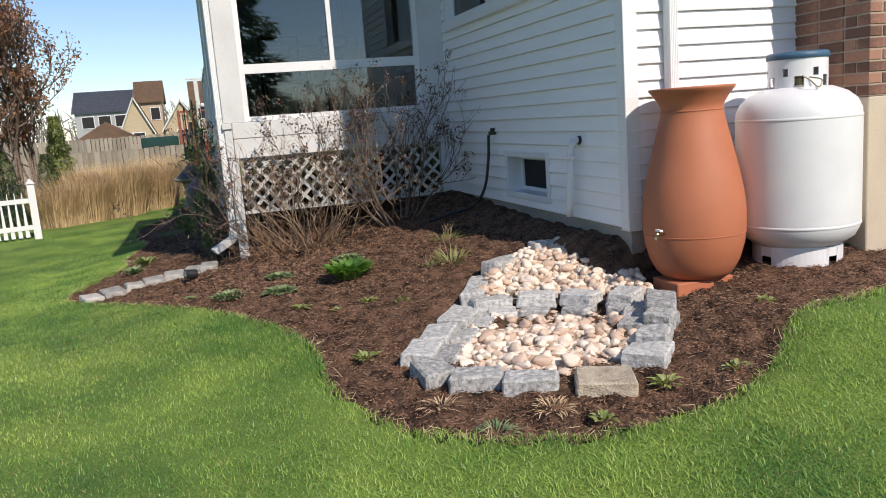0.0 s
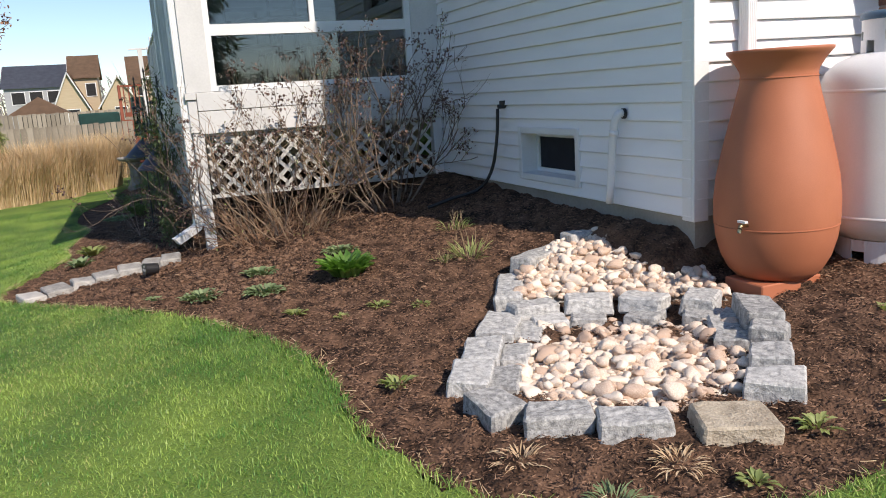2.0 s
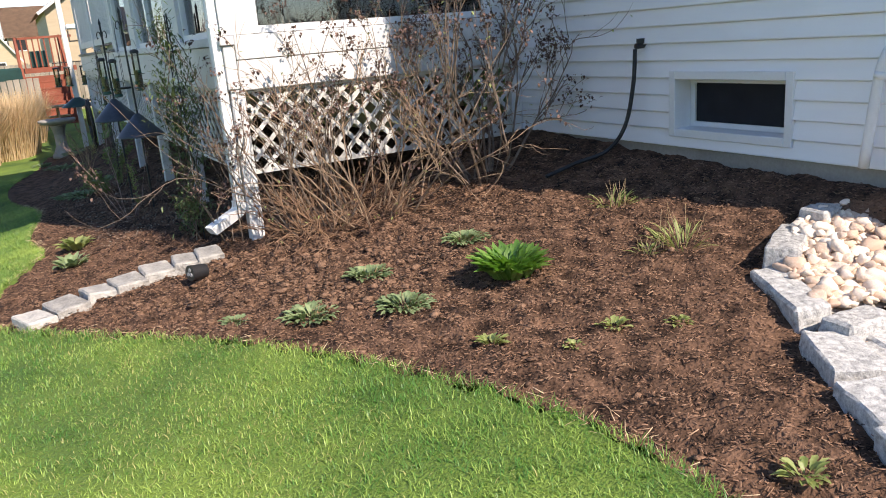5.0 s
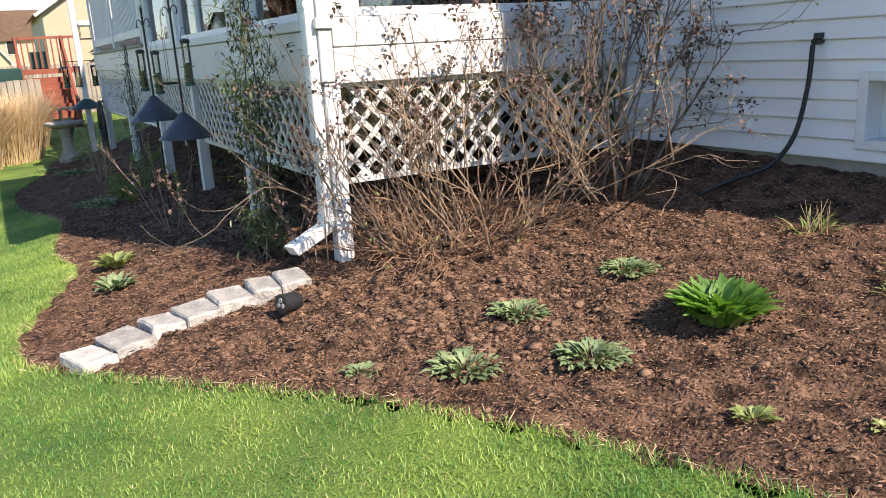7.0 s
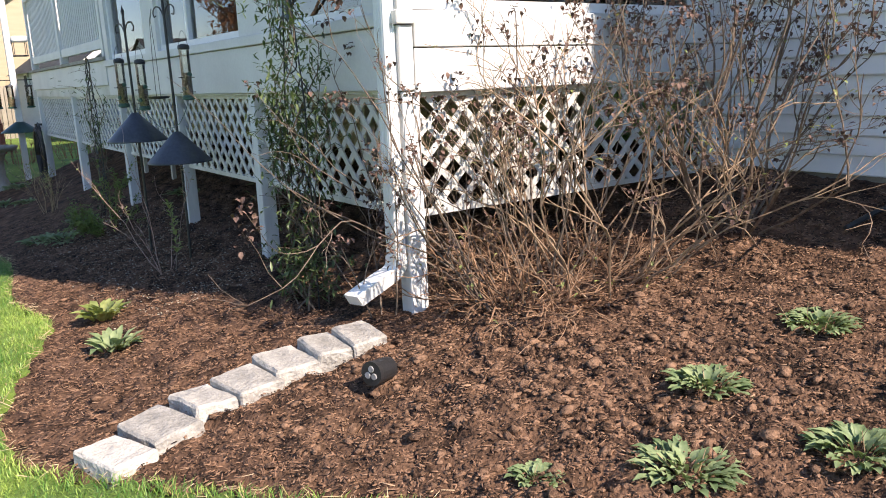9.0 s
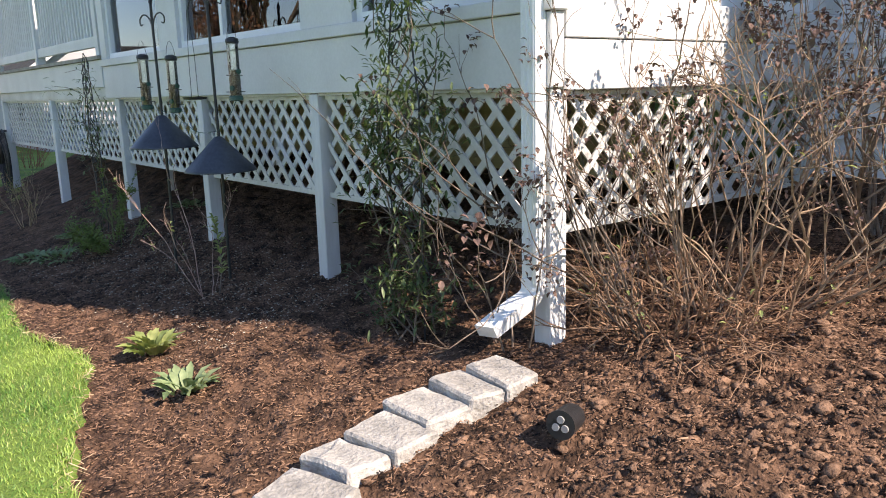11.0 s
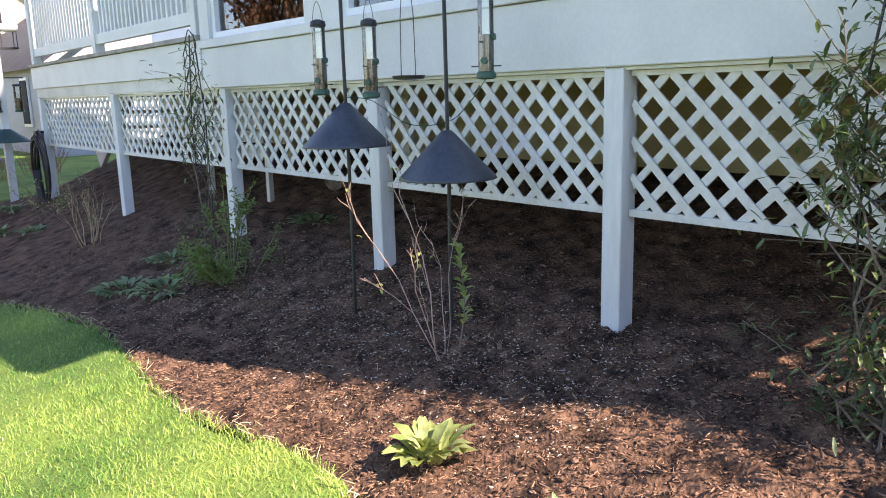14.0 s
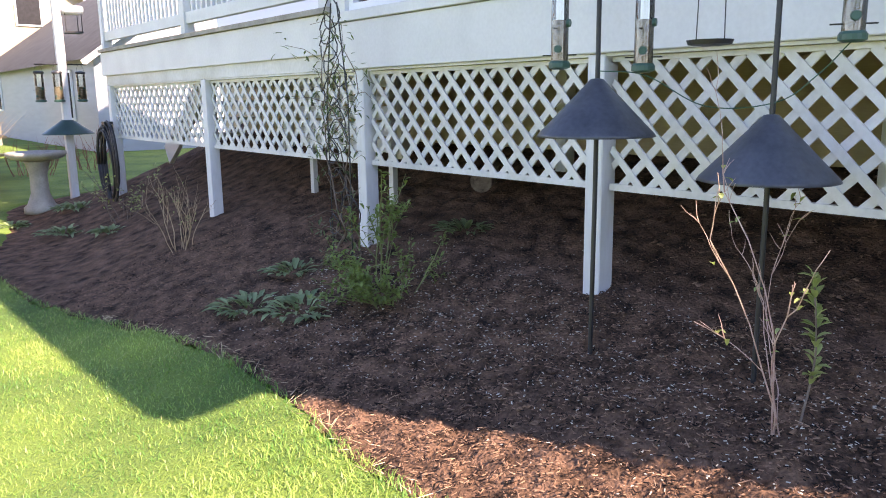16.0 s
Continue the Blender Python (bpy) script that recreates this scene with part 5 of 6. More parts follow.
for x in (1.75, 2.75):
    part("stringer", beam((x, 18.3, 0.72), (x, 16.75, 1.72), 0.05, 0.24), WHITE, stairs)
for k in range(5):
    part("tread", box(1.7, 2.8, 18.0 - k * 0.29, 18.26 - k * 0.29, 0.92 + k * 0.187, 0.96 + k * 0.187), WHITE, stairs)
log = thing("log_under_deck", (1.8, 12.9, 0.75), "short cut log lying under the deck", "log")
part("log", tube([(1.7, 12.75, 0.83), (1.9, 12.9, 0.845), (2.1, 13.05, 0.87)], 0.07, 0.062, 11), TWIG, log)


# ---- grass, chips and clods ----
def mesh_np(name, verts, tris, material, parent=None):
    me = bpy.data.meshes.new(name)
    me.vertices.add(len(verts))
    me.vertices.foreach_set("co", np.ascontiguousarray(verts, dtype=np.float32).ravel())
    me.loops.add(tris.size)
    me.loops.foreach_set("vertex_index", np.ascontiguousarray(tris, dtype=np.int32).ravel())
    me.polygons.add(len(tris))
    me.polygons.foreach_set("loop_start", np.arange(0, tris.size, 3, dtype=np.int32))
    me.update(calc_edges=True)
    me.materials.append(material)
    ob = new(name, me)
    if parent:
        ob.parent = parent
    return ob


def scatter(n, x0, x1, y0, y1, keep, seed):
    r = np.random.RandomState(seed)
    x, y = r.uniform(x0, x1, n), r.uniform(y0, y1, n)
    inside, d = in_bed(x, y)
    k = keep(x, y, inside, d, r)
    return x[k], y[k], d[k], r


def lawn_keep(x, y, inside, d, r):
    dens = 0.9 * np.exp(-(d / 1.9) ** 2) + 0.14 * (d < 7)
    dens *= np.where(y > 11.5, 0.55, 1.0)
    return (~inside) & (r.rand(len(x)) < dens) & ~((x > HX - 0.1) & (y > HY - 0.1))


DEAD_BLADE = leafy(mat("dead_grass_blade", (0.52, 0.5, 0.2), (0.36, 0.36, 0.12), 0.7, 2, 6, 0, random_by="island"), 0.2, (0.4, 0.36, 0.1))
x, y, d, r = scatter(1900000, -6.5, 5.6, 0.4, 17.5, lawn_keep, 1)
n = len(x)
a, ln = r.uniform(0, 6.283, n), r.uniform(0.016, 0.036, n) * (1 + 0.25 * fbm(x * 2.2, y * 2.2, 21, 3) + 0.3 * fbm(x * 22, y * 22, 23, 2))
ln *= np.where(d < 0.06, 1.15, 1.0)
wd = r.uniform(0.0009, 0.0019, n) * (1 + 0.35 * np.clip(d - 1, 0, 4))
lean = r.uniform(0.3, 1.4, n)
comb = 0.5 + 1.5 * fbm(x * 1.4, y * 1.4, 22, 2)
hx, hy = np.cos(a) + 0.15 * np.cos(comb), np.sin(a) + 0.15 * np.sin(comb)
sx, sy = -np.sin(a), np.cos(a)
z = lawn_z(x, y) - 0.006
P = np.zeros((n, 5, 3))
for i, (f, wf) in enumerate(((0, 1), (0, -1), (0.55, 0.8), (0.55, -0.8), (1.0, 0))):
    P[:, i, 0] = x + sx * wd * wf + hx * ln * lean * f ** 1.7
    P[:, i, 1] = y + sy * wd * wf + hy * ln * lean * f ** 1.7
    P[:, i, 2] = z + ln * f * (1 - 0.35 * np.minimum(lean, 1.2) * f)
blade_tris = np.array([[0, 1, 3], [0, 3, 2], [2, 3, 4]])
dead = r.rand(n) < np.clip(0.02 + 0.14 * fbm(x * 2.1, y * 2.1, 24, 3), 0.01, 0.35)
for q, nm, m_, lb in ((P[dead], "dead_grass_blades", DEAD_BLADE, "dead straw-yellow grass blades among the lawn"),):
    T = (np.arange(len(q))[:, None, None] * 5 + blade_tris[None]).reshape(-1, 3)
    tagged(mesh_np(nm, q.reshape(-1, 3), T, m_), lb, "grass", kind="stuff")
P = P[~dead]
T = (np.arange(len(P))[:, None, None] * 5 + blade_tris[None]).reshape(-1, 3)
tagged(mesh_np("grass_blades", P.reshape(-1, 3), T, BLADE), "short mown spring grass blades of the lawn", "grass", kind="stuff")


def slivers(name, x, y, zf, r, lo, hi, w0, w1, material, label, tilt=0.35):
    n = len(x)
    a, ln, wd = r.uniform(0, 6.283, n), r.uniform(lo, hi, n) ** 1.0, r.uniform(w0, w1, n)
    ax = np.stack([np.cos(a), np.sin(a), r.uniform(-tilt, tilt, n)], -1)
    side_ = np.stack([-np.sin(a), np.cos(a), r.uniform(-tilt, tilt, n)], -1)
    c = np.stack([x, y, zf(x, y) + r.uniform(0.0, 0.01, n)], -1)
    up = np.zeros((n, 3))
    up[:, 2] = wd * 0.6
    V = np.zeros((n, 6, 3))
    for i, s in enumerate((-1, 1)):
        e = c + ax * (ln / 2 * s)[:, None]
        V[:, i * 3 + 0], V[:, i * 3 + 1], V[:, i * 3 + 2] = e + side_ * wd[:, None] / 2, e - side_ * wd[:, None] / 2 * 0.8, e + up
    F = np.array([[0, 3, 5], [0, 5, 2], [2, 5, 4], [2, 4, 1], [0, 2, 1], [3, 4, 5]])
    T = (np.arange(n)[:, None, None] * 6 + F[None]).reshape(-1, 3)
    return tagged(mesh_np(name, V.reshape(-1, 3), T, material), label, "mulch", kind="stuff")


def chip_keep(x, y, inside, d, r):
    return inside & (d > 0.01) & ~((x > HX - 0.05) & (y > HY - 0.05)) & ~((x > 1.1) & (y > 8.1) & (r.rand(len(x)) < 0.7)) & (r.rand(len(x)) < np.where(y > 12.5, 0.35, 1))


x, y, d, r = scatter(330000, -0.6, 4.8, 2.7, 15, chip_keep, 2)
slivers("mulch_chips", x, y, mulch_z, r, 0.005, 0.022, 0.0018, 0.0052, CHIP, "loose dark brown bark mulch chips")
PALE_CHIP = mat("pale_wood_chip", (0.42, 0.27, 0.17), (0.2, 0.11, 0.07), 0.9, 20, 60, 0.1, random_by="island")
x, y, d, r = scatter(6000, -0.6, 4.2, 2.7, 12, chip_keep, 3)
slivers("pale_mulch_chips", x, y, mulch_z, r, 0.01, 0.04, 0.002, 0.005, PALE_CHIP, "pale splintered chips in the mulch")
x, y, d, r = scatter(5200, 0.0, 1.5, 9.3, 13.0, lambda x, y, i, d, r: i & (r.rand(len(x)) < np.exp(-((x - 0.65) / 0.45) ** 2)), 4)
HUSK = mat("seed_husk", (0.6, 0.55, 0.45), (0.4, 0.35, 0.27), 0.8, 20, 60, 0.1)
slivers("seed_husks", x, y, mulch_z, r, 0.005, 0.012, 0.003, 0.005, HUSK, "pale bird seed husks scattered under the feeders")
# strewn dead grass along the lawn's edge
x, y, d, r = scatter(60000, -0.8, 5.2, 2.4, 14, lambda x, y, i, d, r: (d < 0.07) & (r.rand(len(x)) < 0.7 * np.exp(-(d / 0.035) ** 2)), 5)
slivers("dry_edge_grass", x, y, lambda a, b: ground(a, b) + 0.012, r, 0.02, 0.06, 0.0015, 0.003, STRAW, "dry straw-coloured grass along the bed's edge", 0.8)

# clods of soil
CLOD = mat("soil_clod", (0.3, 0.18, 0.118), (0.035, 0.02, 0.014), 0.95, 45, 170, 1.0, random_by="island", amount=0.35, dist=0.01, spec=0.2)
ico = bmesh.new()
bmesh.ops.create_icosphere(ico, subdivisions=1, radius=1)
iv, it = np.array([v.co[:] for v in ico.verts]), np.array([[v.index for v in f.verts] for f in ico.faces])
ico.free()


def clod_keep(x, y, inside, d, r):
    heavy = np.exp(-((x - 1.2) / 1.1) ** 2 - ((y - 7.0) / 1.1) ** 2)
    return inside & (d > 0.05) & ~((x > 1.5) & (x < 3.4) & (y > 3) & (y < 5.5)) & (r.rand(len(x)) < 0.16 + 0.84 * heavy)


x, y, d, r = scatter(56000, -0.3, 3.2, 2.9, 11.5, clod_keep, 77)
n = len(x)
size = np.where(r.rand(n) < 0.8, r.uniform(0.004, 0.009, n), r.uniform(0.009, 0.02, n)) * (0.7 + 0.5 * np.exp(-((x - 1.2) / 1.1) ** 2 - ((y - 7.0) / 1.1) ** 2))
V = iv[None] * (1 + r.uniform(-0.6, 0.6, (n, len(iv), 1))) * size[:, None, None] * np.stack([r.uniform(0.6, 2.0, n), r.uniform(0.6, 1.5, n), r.uniform(0.5, 1.0, n)], -1)[:, None]
V = V + np.stack([x, y, mulch_z(x, y) - size * 0.05], -1)[:, None]
tagged(mesh_np("soil_clods", V.reshape(-1, 3), (np.arange(n)[:, None, None] * len(iv) + it[None]).reshape(-1, 3), CLOD), "crumbly dark soil clods in the bed", "soil", kind="stuff")


# ---- the distance ----
def picket_fence():
    f = thing("picket_fence", (-2.5, 16.7, gz(-2.5, 16.7)), "white picket fence with a capped end post on the lawn", "fence")
    a, b = Vector((-2.3, 16.9, 0)), Vector((-7.4, 15.8, 0))
    d = (b - a).normalized()
    m = Matrix.Translation((0, 0, 0))
    ang = math.degrees(math.atan2(d.y, d.x))

    def bar(u0, u1, w, z0, z1, nm, point=False):
        bm = box(u0, u1, -w / 2, w / 2, z0, z1)
        if point:
            for v in bm.verts:
                if v.co.z > z1 - 0.001:
                    v.co.x = (u0 + u1) / 2 + (v.co.x - (u0 + u1) / 2) * 0.15
                    v.co.z += 0.05
        ob = part(nm, bm, VINYLW, None)
        ob.matrix_world = pose(a.x, a.y, gz(a.x, a.y), 0, 0, ang)
        ob.parent = f
        ob.matrix_parent_inverse = f.matrix_world.inverted()
    for u in (0, 2.5, 5.0):
        bar(u, u + 0.13, 0.13, -0.3, 1.08, "post")
        bar(u - 0.02, u + 0.15, 0.17, 1.081, 1.13, "post_cap", True)
    for z in (0.2, 0.72):
        bar(0.13, 5.0, 0.04, z, z + 0.09, "rail")
    k = 0.2
    while k < 4.95:
        bar(k, k + 0.075, 0.02, 0.06, 0.88, "picket", True)
        k += 0.125


picket_fence()


GRASS_DRY = leafy(mat("dry_ornamental_grass", (0.82, 0.62, 0.38), (0.5, 0.34, 0.18), 0.85, 6, 60, 0, random_by="island"), 0.2, (0.45, 0.3, 0.14))


def grass_clump(x, y, n, h, spread, seed):
    r = np.random.RandomState(seed)
    a, rad = r.uniform(0, 6.283, n), spread * 0.45 * np.sqrt(r.rand(n))
    bx, by = x + rad * np.cos(a), y + rad * np.sin(a)
    L, out = h * r.uniform(0.55, 1.05, n), r.uniform(0.1, 0.6, n)
    hd = a + r.normal(0, 0.5, n)
    w = r.uniform(0.004, 0.009, n)
    P = np.zeros((n, 5, 3))
    for i, (f, wf) in enumerate(((0, 1), (0, -1), (0.6, 0.8), (0.6, -0.8), (1, 0))):
        P[:, i, 0] = bx - np.sin(hd) * w * wf + np.cos(hd) * L * out * f ** 2
        P[:, i, 1] = by + np.cos(hd) * w * wf + np.sin(hd) * L * out * f ** 2
        P[:, i, 2] = ground(bx, by) + L * f * (1 - 0.3 * out * f)
    T = (np.arange(n)[:, None, None] * 5 + np.array([[0, 1, 3], [0, 3, 2], [2, 3, 4]])[None]).reshape(-1, 3)
    t = thing("ornamental_grass", (x, y, gz(x, y)), "tall dry straw-coloured ornamental grass clump", "ornamental grass", "ornamental grasses")
    mesh_np("blades", P.reshape(-1, 3) - np.array([x, y, gz(x, y)]), T, GRASS_DRY, t)


for k, (x, y, h, s) in enumerate(((-2.3, 19.0, 1.0, 1.0), (-1.9, 19.4, 1.25, 1.3), (-1.2, 20.0, 1.4, 1.4), (-0.4, 21.0, 1.45, 1.3), (-1.7, 20.6, 1.4, 1.3), (-0.2, 23.2, 1.4, 1.3))):
    grass_clump(x, y, 2300, h, s, 200 + k)

wf = thing("wooden_fence", (-4, 25, 0), "weathered grey-brown board fence behind the grasses", "fence")


def board_fence(a, b, h, z):
    a, b = Vector((*a, 0)), Vector((*b, 0))
    d = (b - a)
    n = int(d.length / 0.16)
    ang = math.atan2(d.y, d.x)
    for i in range(n):
        p = a + d * (i + 0.5) / n
        ob = part("board", box(-0.07, 0.07, -0.012, 0.012, -0.2, h + random.uniform(-0.02, 0.02)), FENCE_WOOD)
        ob.matrix_world = pose(p.x, p.y + 0.03 * (i % 2), z, 0, 0, math.degrees(ang))
        ob.parent = wf
        ob.matrix_parent_inverse = wf.matrix_world.inverted()
    for q in (0.3, 1.2):
        part("rail", beam(a + Vector((0, 0.05, z + q)), b + Vector((0, 0.05, z + q)), 0.04, 0.09), FENCE_WOOD, wf)


board_fence((-9, 24.0), (0.6, 26.5), 1.75, -0.3)
board_fence((-9, 33.0), (3.0, 36.0), 1.75, 0.1)


def tree(name, x, y, h, seed, label, m, leaf_mat, leaf_n, depth=4, spread=0.75, leaf_len=0.09, r0=0.09, stems=1):
    rng = random.Random(seed)
    t = thing(name, (x, y, gz(x, y)), label, "tree")
    out, tips = ([], []), []
    for _ in range(stems):
        grow(rng, (x + rng.uniform(-0.15, 0.15) * (stems > 1), y + rng.uniform(-0.15, 0.15) * (stems > 1), gz(x, y) - 0.1), (rng.uniform(-0.25, 0.25), rng.uniform(-0.25, 0.25), 1), h * 0.5, r0, depth, out, tips, 0.16, 0.1, (3, 4), 0.62, spread)
    part("trunk", out, m, t)
    if leaf_n:
        out = ([], [])
        for _ in range(leaf_n):
            p, d = rng.choice(tips)
            q = p + Vector((rng.gauss(0, 0.08), rng.gauss(0, 0.08), rng.gauss(0, 0.08)))
            leaf(out, q, rng.uniform(0, 6.28), rng.uniform(-1.2, 1.0), leaf_len * rng.uniform(0.5, 1.2), leaf_len * 0.5, 0.4)
        part("crown", out, leaf_mat, t)


def conifer(name, x, y, h, w, seed, label, m, n=5000):
    rng = random.Random(seed)
    t = thing(name, (x, y, gz(x, y)), label, "tree")
    part("trunk", tube([(x, y, gz(x, y) - 0.1), (x, y, gz(x, y) + h * 0.95)], 0.03 * h, 0.005, 8), TWIG, t)
    out = ([], [])
    for _ in range(n):
        f = rng.random() ** 1.3
        tier = w * (1 - f) * (0.75 + 0.25 * math.sin(f * 40)) + 0.05
        a, r = rng.uniform(0, 6.283), tier * math.sqrt(rng.uniform(0.2, 1))
        leaf(out, (x + r * math.cos(a), y + r * math.sin(a), gz(x, y) + 0.1 + f * h), a + rng.uniform(-0.6, 0.6), rng.uniform(-0.6, 0.4), h * 0.05, h * 0.014, 0.2)
    part("crown", out, m, t)


tree("bare_tree", -2.95, 19.2, 4.6, 301, "multi-stemmed bare tree with brown withered leaves", TWIG, DRYLEAF_TREE, 4500, 4, 0.95, 0.1, 0.05, 3)
tree("bare_tree", -3.6, 20.2, 5.4, 302, "bare spring tree with clinging brown leaves", TWIG, DRYLEAF_TREE, 4500, 4, 0.95, 0.1, 0.06, 2)
tree("bare_tree", -4.6, 21.5, 6.4, 303, "tall bare spring tree beyond the picket fence", TWIG, DRYLEAF_TREE, 700, 4, 0.8, 0.1, 0.1, 1)
conifer("evergreen_shrub", -2.55, 20.0, 1.5, 0.75, 310, "dark rounded evergreen shrub beside the grasses", LEAF_DARK, 3500)
conifer("evergreen_shrub", -3.3, 19.3, 1.6, 0.9, 311, "dark evergreen shrub behind the picket fence", LEAF_DARK, 3500)
conifer("evergreen_tree", -2.6, 22.3, 2.4, 0.6, 312, "narrow golden-green evergreen tree", LEAF_YEL, 5000)
conifer("evergreen_tree", 2.6, -16, 10.0, 3.2, 313, "tall dark spruce mirrored in the windows", LEAF_DARK, 6000)
conifer("evergreen_tree", -9.0, -9.0, 9.0, 3.0, 314, "tall spruce mirrored in the side windows", LEAF_DARK, 5000)
conifer("evergreen_tree", -14.0, 3.0, 8.0, 2.8, 315, "tall spruce across the neighbouring lawn", LEAF_DARK, 5000)


def gable_house(name, x0, x1, y0, y1, z, eave, ridge, wall, roof_m, label, along="y", windows=()):
    """A far house; windows are (side, centre, z, width, height), side s or w."""
    h = thing(name, ((x0 + x1) / 2, (y0 + y1) / 2, z), label, "house")
    bm = bmesh.new()
    cx, cy = (x0 + x1) / 2, (y0 + y1) / 2
    lo = [bm.verts.new(p) for p in ((x0, y0, z), (x1, y0, z), (x1, y1, z), (x0, y1, z))]
    hi = [bm.verts.new(p) for p in ((x0, y0, eave), (x1, y0, eave), (x1, y1, eave), (x0, y1, eave))]
    if along == "y":
        r = [bm.verts.new((cx, y0, ridge)), bm.verts.new((cx, y1, ridge))]
        fs = [(lo[0], lo[1], hi[1], r[0], hi[0]), (lo[2], lo[3], hi[3], r[1], hi[2]), (lo[1], lo[2], hi[2], hi[1]), (lo[3], lo[0], hi[0], hi[3])]
    else:
        r = [bm.verts.new((x0, cy, ridge)), bm.verts.new((x1, cy, ridge))]
        fs = [(lo[3], lo[0], hi[0], r[0], hi[3]), (lo[1], lo[2], hi[2], r[1], hi[1]), (lo[0], lo[1], hi[1], hi[0]), (lo[2], lo[3], hi[3], hi[2])]
    for q in fs:
        bm.faces.new(q)
    part("wall", bm, wall, h)
    o, e = 0.35, 0.06
    slope = (ridge - eave) / ((x1 - x0) / 2 if along == "y" else (y1 - y0) / 2)
    for s in (-1, 1):
        rf = bmesh.new()
        if along == "y":
            xe = x0 - o if s < 0 else x1 + o
            pts = ((xe, y0 - o, eave - o * slope + e), (cx, y0 - o, ridge + e), (cx, y1 + o, ridge + e), (xe, y1 + o, eave - o * slope + e))
        else:
            ye = y0 - o if s < 0 else y1 + o
            pts = ((x0 - o, ye, eave - o * slope + e), (x0 - o, cy, ridge + e), (x1 + o, cy, ridge + e), (x1 + o, ye, eave - o * slope + e))
        rf.faces.new([rf.verts.new(p) for p in pts])
        bmesh.ops.solidify(rf, geom=rf.faces[:], thickness=0.12)
        part("roof", rf, roof_m, h)
        a, b = (pts[0], pts[1])
        part("fascia", beam(Vector(a) + Vector((0, 0, -0.1)), Vector(b) + Vector((0, 0, -0.1)), 0.06, 0.14), WHITE, h)
    for sd, c, wz, ww, wh in windows:
        if sd == "s":
            fr, pn = box(c - ww / 2 - 0.08, c + ww / 2 + 0.08, y0 - 0.06, y0 - 0.01, wz - 0.08, wz + wh + 0.08), box(c - ww / 2, c + ww / 2, y0 - 0.08, y0 - 0.062, wz, wz + wh)
        else:
            fr, pn = box(x0 - 0.06, x0 - 0.01, c - ww / 2 - 0.08, c + ww / 2 + 0.08, wz - 0.08, wz + wh + 0.08), box(x0 - 0.08, x0 - 0.062, c - ww / 2, c + ww / 2, wz, wz + wh)
        w_ = part("window", fr, VINYLW, h)
        part("pane", pn, DARK, w_)
    return h


GREY_SIDING = mat("pale_grey_siding", (0.4, 0.41, 0.43), (0.34, 0.35, 0.37), 0.6, 1, 20, 0.1, stretch=(1, 1, 8))
gable_house("neighbour_house", 4.2, 12, 30, 46, -0.3, 2.55, 5.4, GREY_SIDING, ROOF, "pale grey sided neighbouring house with a shingled roof", "y", [("w", 32.5, 0.9, 0.7, 1.2), ("w", 42.5, 1.1, 0.7, 1.2)])
gable_house("tan_house", 2.15, 10.6, 47, 58, -0.3, 4.45, 7.3, TAN_SIDING, ROOF_BROWN, "tall tan gable-fronted neighbouring house behind the red deck", "y", [("s", 6.4, 4.6, 0.9, 1.2)])
gable_house("tan_house", 1.0, 6.5, 106, 116, -0.3, 5.2, 8.6, TAN_SIDING, ROOF_BROWN, "tan far house with a broad brown roof", "x", [("s", 2.2, 3.6, 1.0, 1.4), ("s", 5.2, 3.6, 1.0, 1.4), ("s", 3.6, 0.9, 1.2, 1.3)])
gable_house("tan_house", -2.4, 1.6, 98, 104, -0.3, 2.8, 5.8, TAN_SIDING, ROOF_BROWN, "low tan gabled wing of the far house", "y", [("s", -0.4, 1.0, 1.2, 1.3)])
gable_house("tan_house", -5.4, -2.6, 102, 110, -0.3, 6.0, 8.6, TAN_SIDING, ROOF_BROWN, "tan two-storey house with a brown roof on the estate", "x", [("s", -3.4, 3.8, 1.0, 1.4), ("s", -4.6, 1.2, 1.0, 1.4)])
gable_house("tan_house", -7.2, -3.8, 98, 103, -0.3, 2.8, 6.4, TAN_SIDING, ROOF_BROWN, "low tan gable-fronted house on the estate", "y", [("s", -5.3, 1.0, 1.2, 1.3), ("s", -6.5, 1.0, 0.8, 1.3)])
gable_house("far_house", -13.5, -6.0, 110, 120, -0.3, 5.4, 8.2, GREY_SIDING, ROOF_SLATE, "white far house with a slate-blue roof", "x", [("s", -12.0, 3.4, 1.4, 1.4), ("s", -10.0, 3.4, 1.4, 1.4), ("s", -8.0, 3.4, 1.4, 1.4), ("s", -10.5, 0.9, 1.6, 1.4)])
gable_house("far_house", -34, -22, 95, 107, -0.5, 4.6, 7.2, SIDING, ROOF, "white far house among bare trees", "x", [("s", -28, 1.0, 1.6, 1.4)])

rd = thing("red_deck", (0.6, 30.5, 0), "red-stained wooden deck with steps at the neighbouring house", "deck")
part("platform", box(0.4, 1.85, 30.3, 33.5, 1.55, 1.7), RED_DECK, rd)
for k in range(8):
    part("step", box(0.35, 1.5, 28.2 + k * 0.27, 28.5 + k * 0.27, -0.15 + k * 0.2, -0.11 + k * 0.2), RED_DECK, rd)
    part("riser", box(0.35, 1.5, 28.48 + k * 0.27, 28.5 + k * 0.27, -0.3 + k * 0.2, 0.05 + k * 0.2), RED_DECK, rd)
for x in (0.3, 1.52):
    part("stringer", beam((x, 28.1, -0.2), (x, 30.4, 1.55), 0.06, 0.3), RED_DECK, rd)
    part("handrail", beam((x, 28.1, 0.8), (x, 30.4, 2.6), 0.06, 0.1), RED_DECK, rd)
    for k in range(3):
        part("post", box(x - 0.05, x + 0.05, 28.1 + k * 1.15, 28.2 + k * 1.15, -0.3, 0.85 + k * 0.88), RED_DECK, rd)
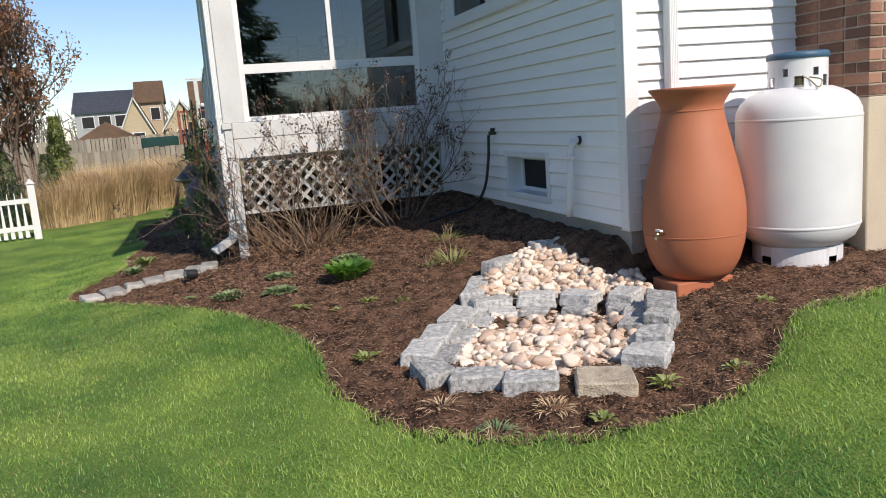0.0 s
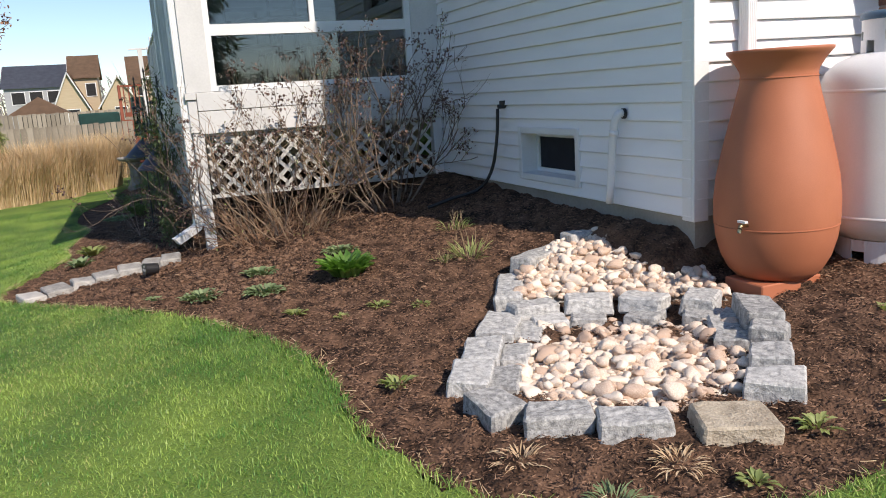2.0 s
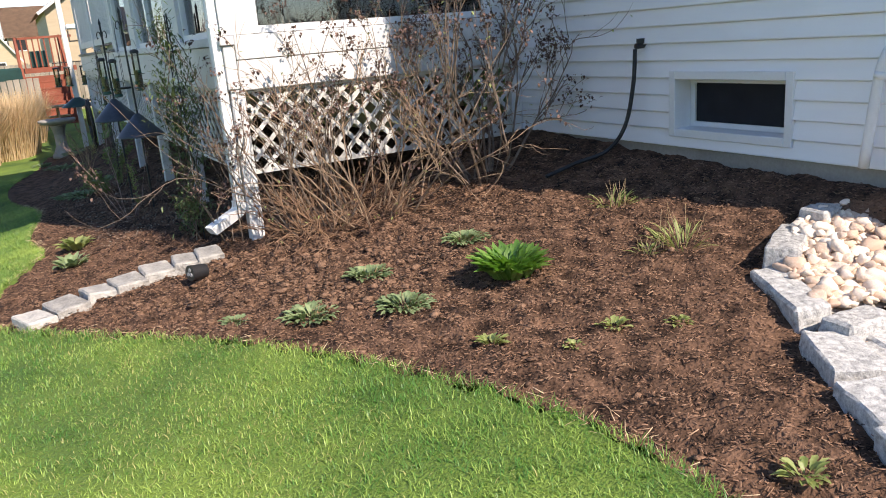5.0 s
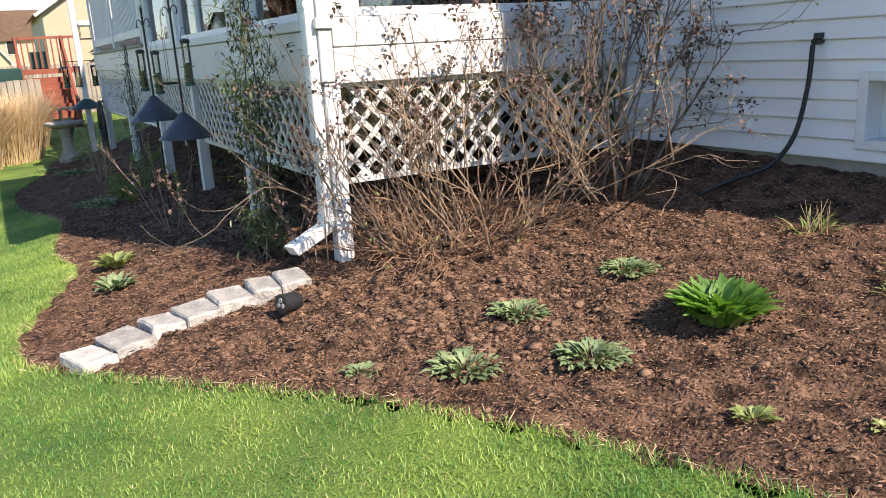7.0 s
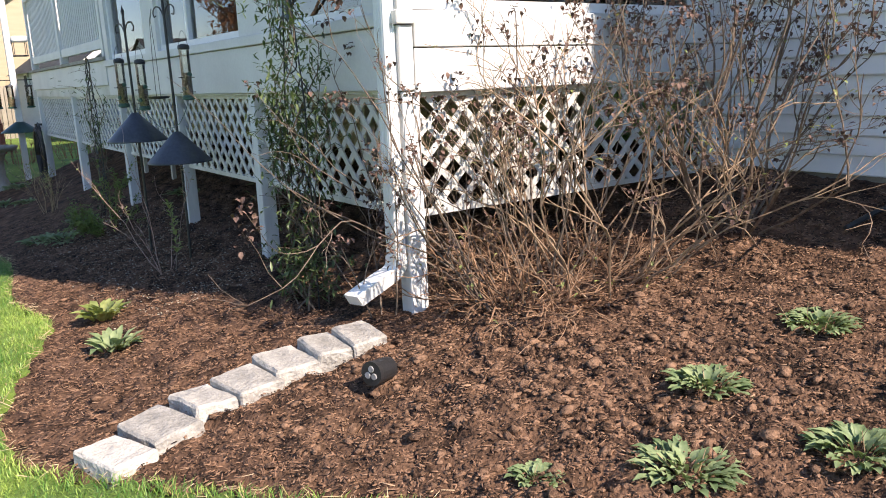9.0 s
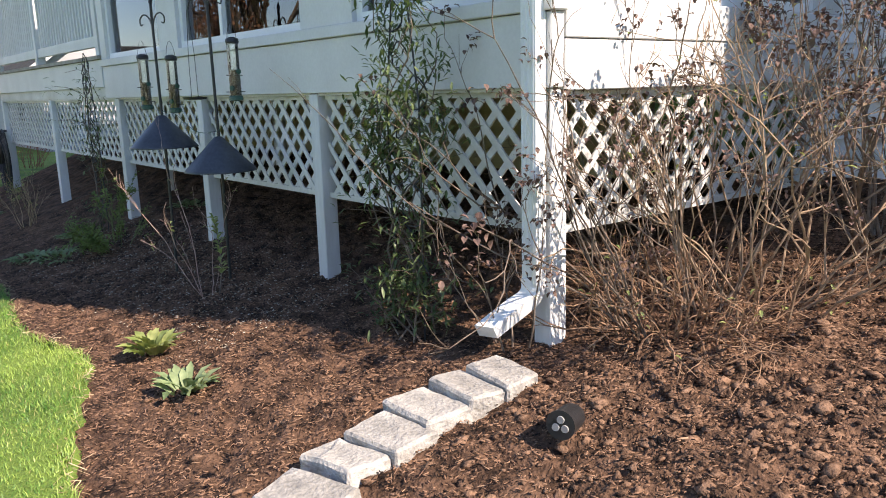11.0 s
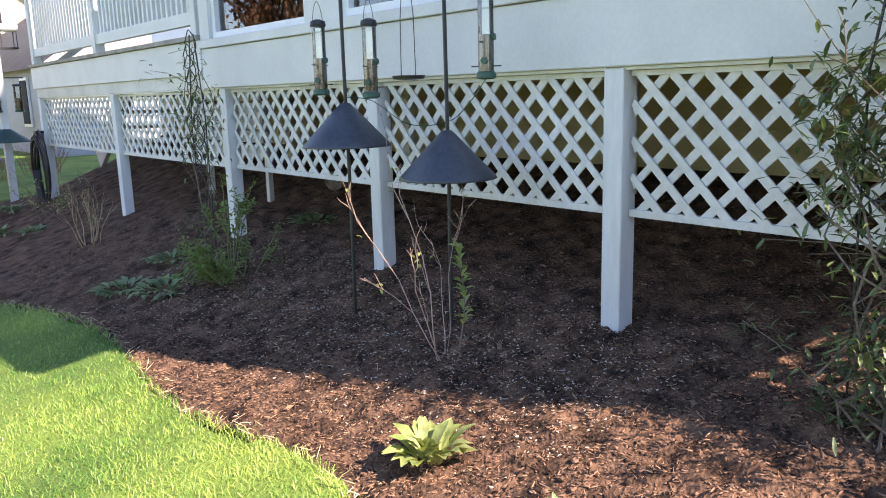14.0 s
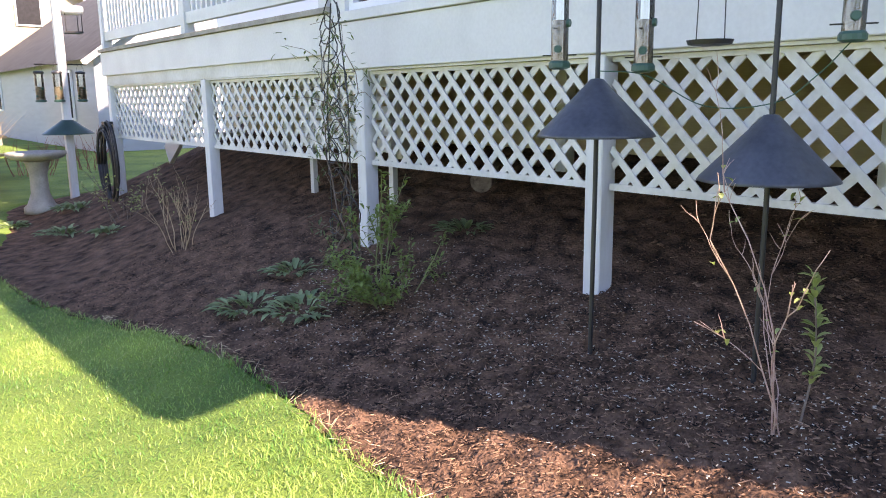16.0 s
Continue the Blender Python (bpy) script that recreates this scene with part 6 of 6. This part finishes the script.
for k in range(9):
    part("baluster", box(0.42 + k * 0.16, 0.46 + k * 0.16, 30.3, 30.34, 1.7, 2.55), RED_DECK, rd)
part("top_rail", box(0.36, 1.86, 30.28, 30.36, 2.55, 2.62), RED_DECK, rd)
bin_ = thing("green_bin", (0.9, 30.8, 1.7), "dark green storage bin on the red deck", "bin")
part("bin", box(0.6, 1.1, 30.5, 30.9, 1.702, 2.2, 0.03), GREEN_METAL, bin_)
GX, GY = -3.7, 46.0
gaz = thing("gazebo", (GX, GY, -0.2), "small brown-roofed garden gazebo with dark curtains", "gazebo")
for a in (GX - 1.1, GX + 1.0):
    for b in (GY - 1, GY + 1):
        part("post", box(a, a + 0.1, b, b + 0.1, -0.5, 1.9), FENCE_WOOD, gaz)
rf = bmesh.new()
q = [rf.verts.new((GX + dx, GY + dy, 1.85)) for dx, dy in ((-1.4, -1.4), (1.4, -1.4), (1.4, 1.4), (-1.4, 1.4))] + [rf.verts.new((GX, GY, 2.75))]
for i in range(4):
    rf.faces.new((q[i], q[(i + 1) % 4], q[4]))
bmesh.ops.solidify(rf, geom=rf.faces[:], thickness=0.06)
part("roof", rf, ROOF_BROWN, gaz)
part("curtain", box(GX - 1.0, GX + 1.0, GY + 0.95, GY + 1.0, -0.4, 1.8), DARK, gaz, "dark curtain")
shed = thing("storage_box", (-0.3, 27.5, 0), "grey-green plastic storage box behind the fence", "storage box")
part("box", box(-0.9, 0.25, 27.2, 27.9, -0.3, 1.75, 0.04), GREEN_METAL, shed)
ptab = thing("picnic_table", (0.2, 24.5, -0.3), "pine picnic table on the far lawn", "table")
zt = gz(0.2, 24.5)
part("top", box(-0.7, 1.1, 24.2, 24.9, zt + 0.7, zt + 0.74), PINE, ptab)
for yy in (23.75, 25.1):
    part("bench", box(-0.7, 1.1, yy, yy + 0.25, zt + 0.42, zt + 0.46), PINE, ptab)
for xx in (-0.4, 0.8):
    for s in (-1, 1):
        part("leg", beam((xx, 24.55 + s * 0.6, zt - 0.05), (xx, 24.55 + s * 0.15, zt + 0.7), 0.05, 0.1), PINE, ptab)
RED_TWIG = mat("red_dogwood_twig", (0.3, 0.09, 0.06), (0.18, 0.05, 0.035), 0.7)
shrub("red_twig_shrub", 1.5, 24.5, "bare red-stemmed shrub by the neighbouring house", 320, 24, 0.55, 0.007, RED_TWIG, 0.7, 1, 0.35, 0.08)
shrub("red_twig_shrub", 2.6, 25.0, "bare red-stemmed shrub against white siding", 321, 24, 0.6, 0.007, RED_TWIG, 0.7, 1, 0.35, 0.08)

# far woods on the horizon
rng = random.Random(400)
out = ([], [])
for k in range(2600):
    a = rng.uniform(0, 6.283)
    rad = rng.uniform(130, 170)
    x, y = rad * math.cos(a), rad * math.sin(a)
    p = Vector((x, y, -0.8))
    h = rng.uniform(4, 8.5)
    tube([p, p + Vector((rng.uniform(-1, 1), rng.uniform(-1, 1), h))], 0.25, 0.06, 3, out)
    for _ in range(5):
        q = p + Vector((0, 0, h * rng.uniform(0.35, 0.9)))
        tube([q, q + Vector((rng.uniform(-2, 2), rng.uniform(-2, 2), rng.uniform(0.6, 2.4)))], 0.14, 0.04, 3, out)
FAR = mat("far_bare_woods", (0.27, 0.24, 0.23), (0.2, 0.18, 0.17), 1.0, 0.2, 1, 0)
tagged(part("far_woods", out, FAR), "distant bare spring woods on the horizon", "woods", kind="stuff")


# ---- small pieces of the setting ----
chimney_bricks()
pebbles(LOWER, 290, -0.022, 0.3, random.Random(1))
pebbles(UPPER, 298, 0.035, 0.35, random.Random(2))
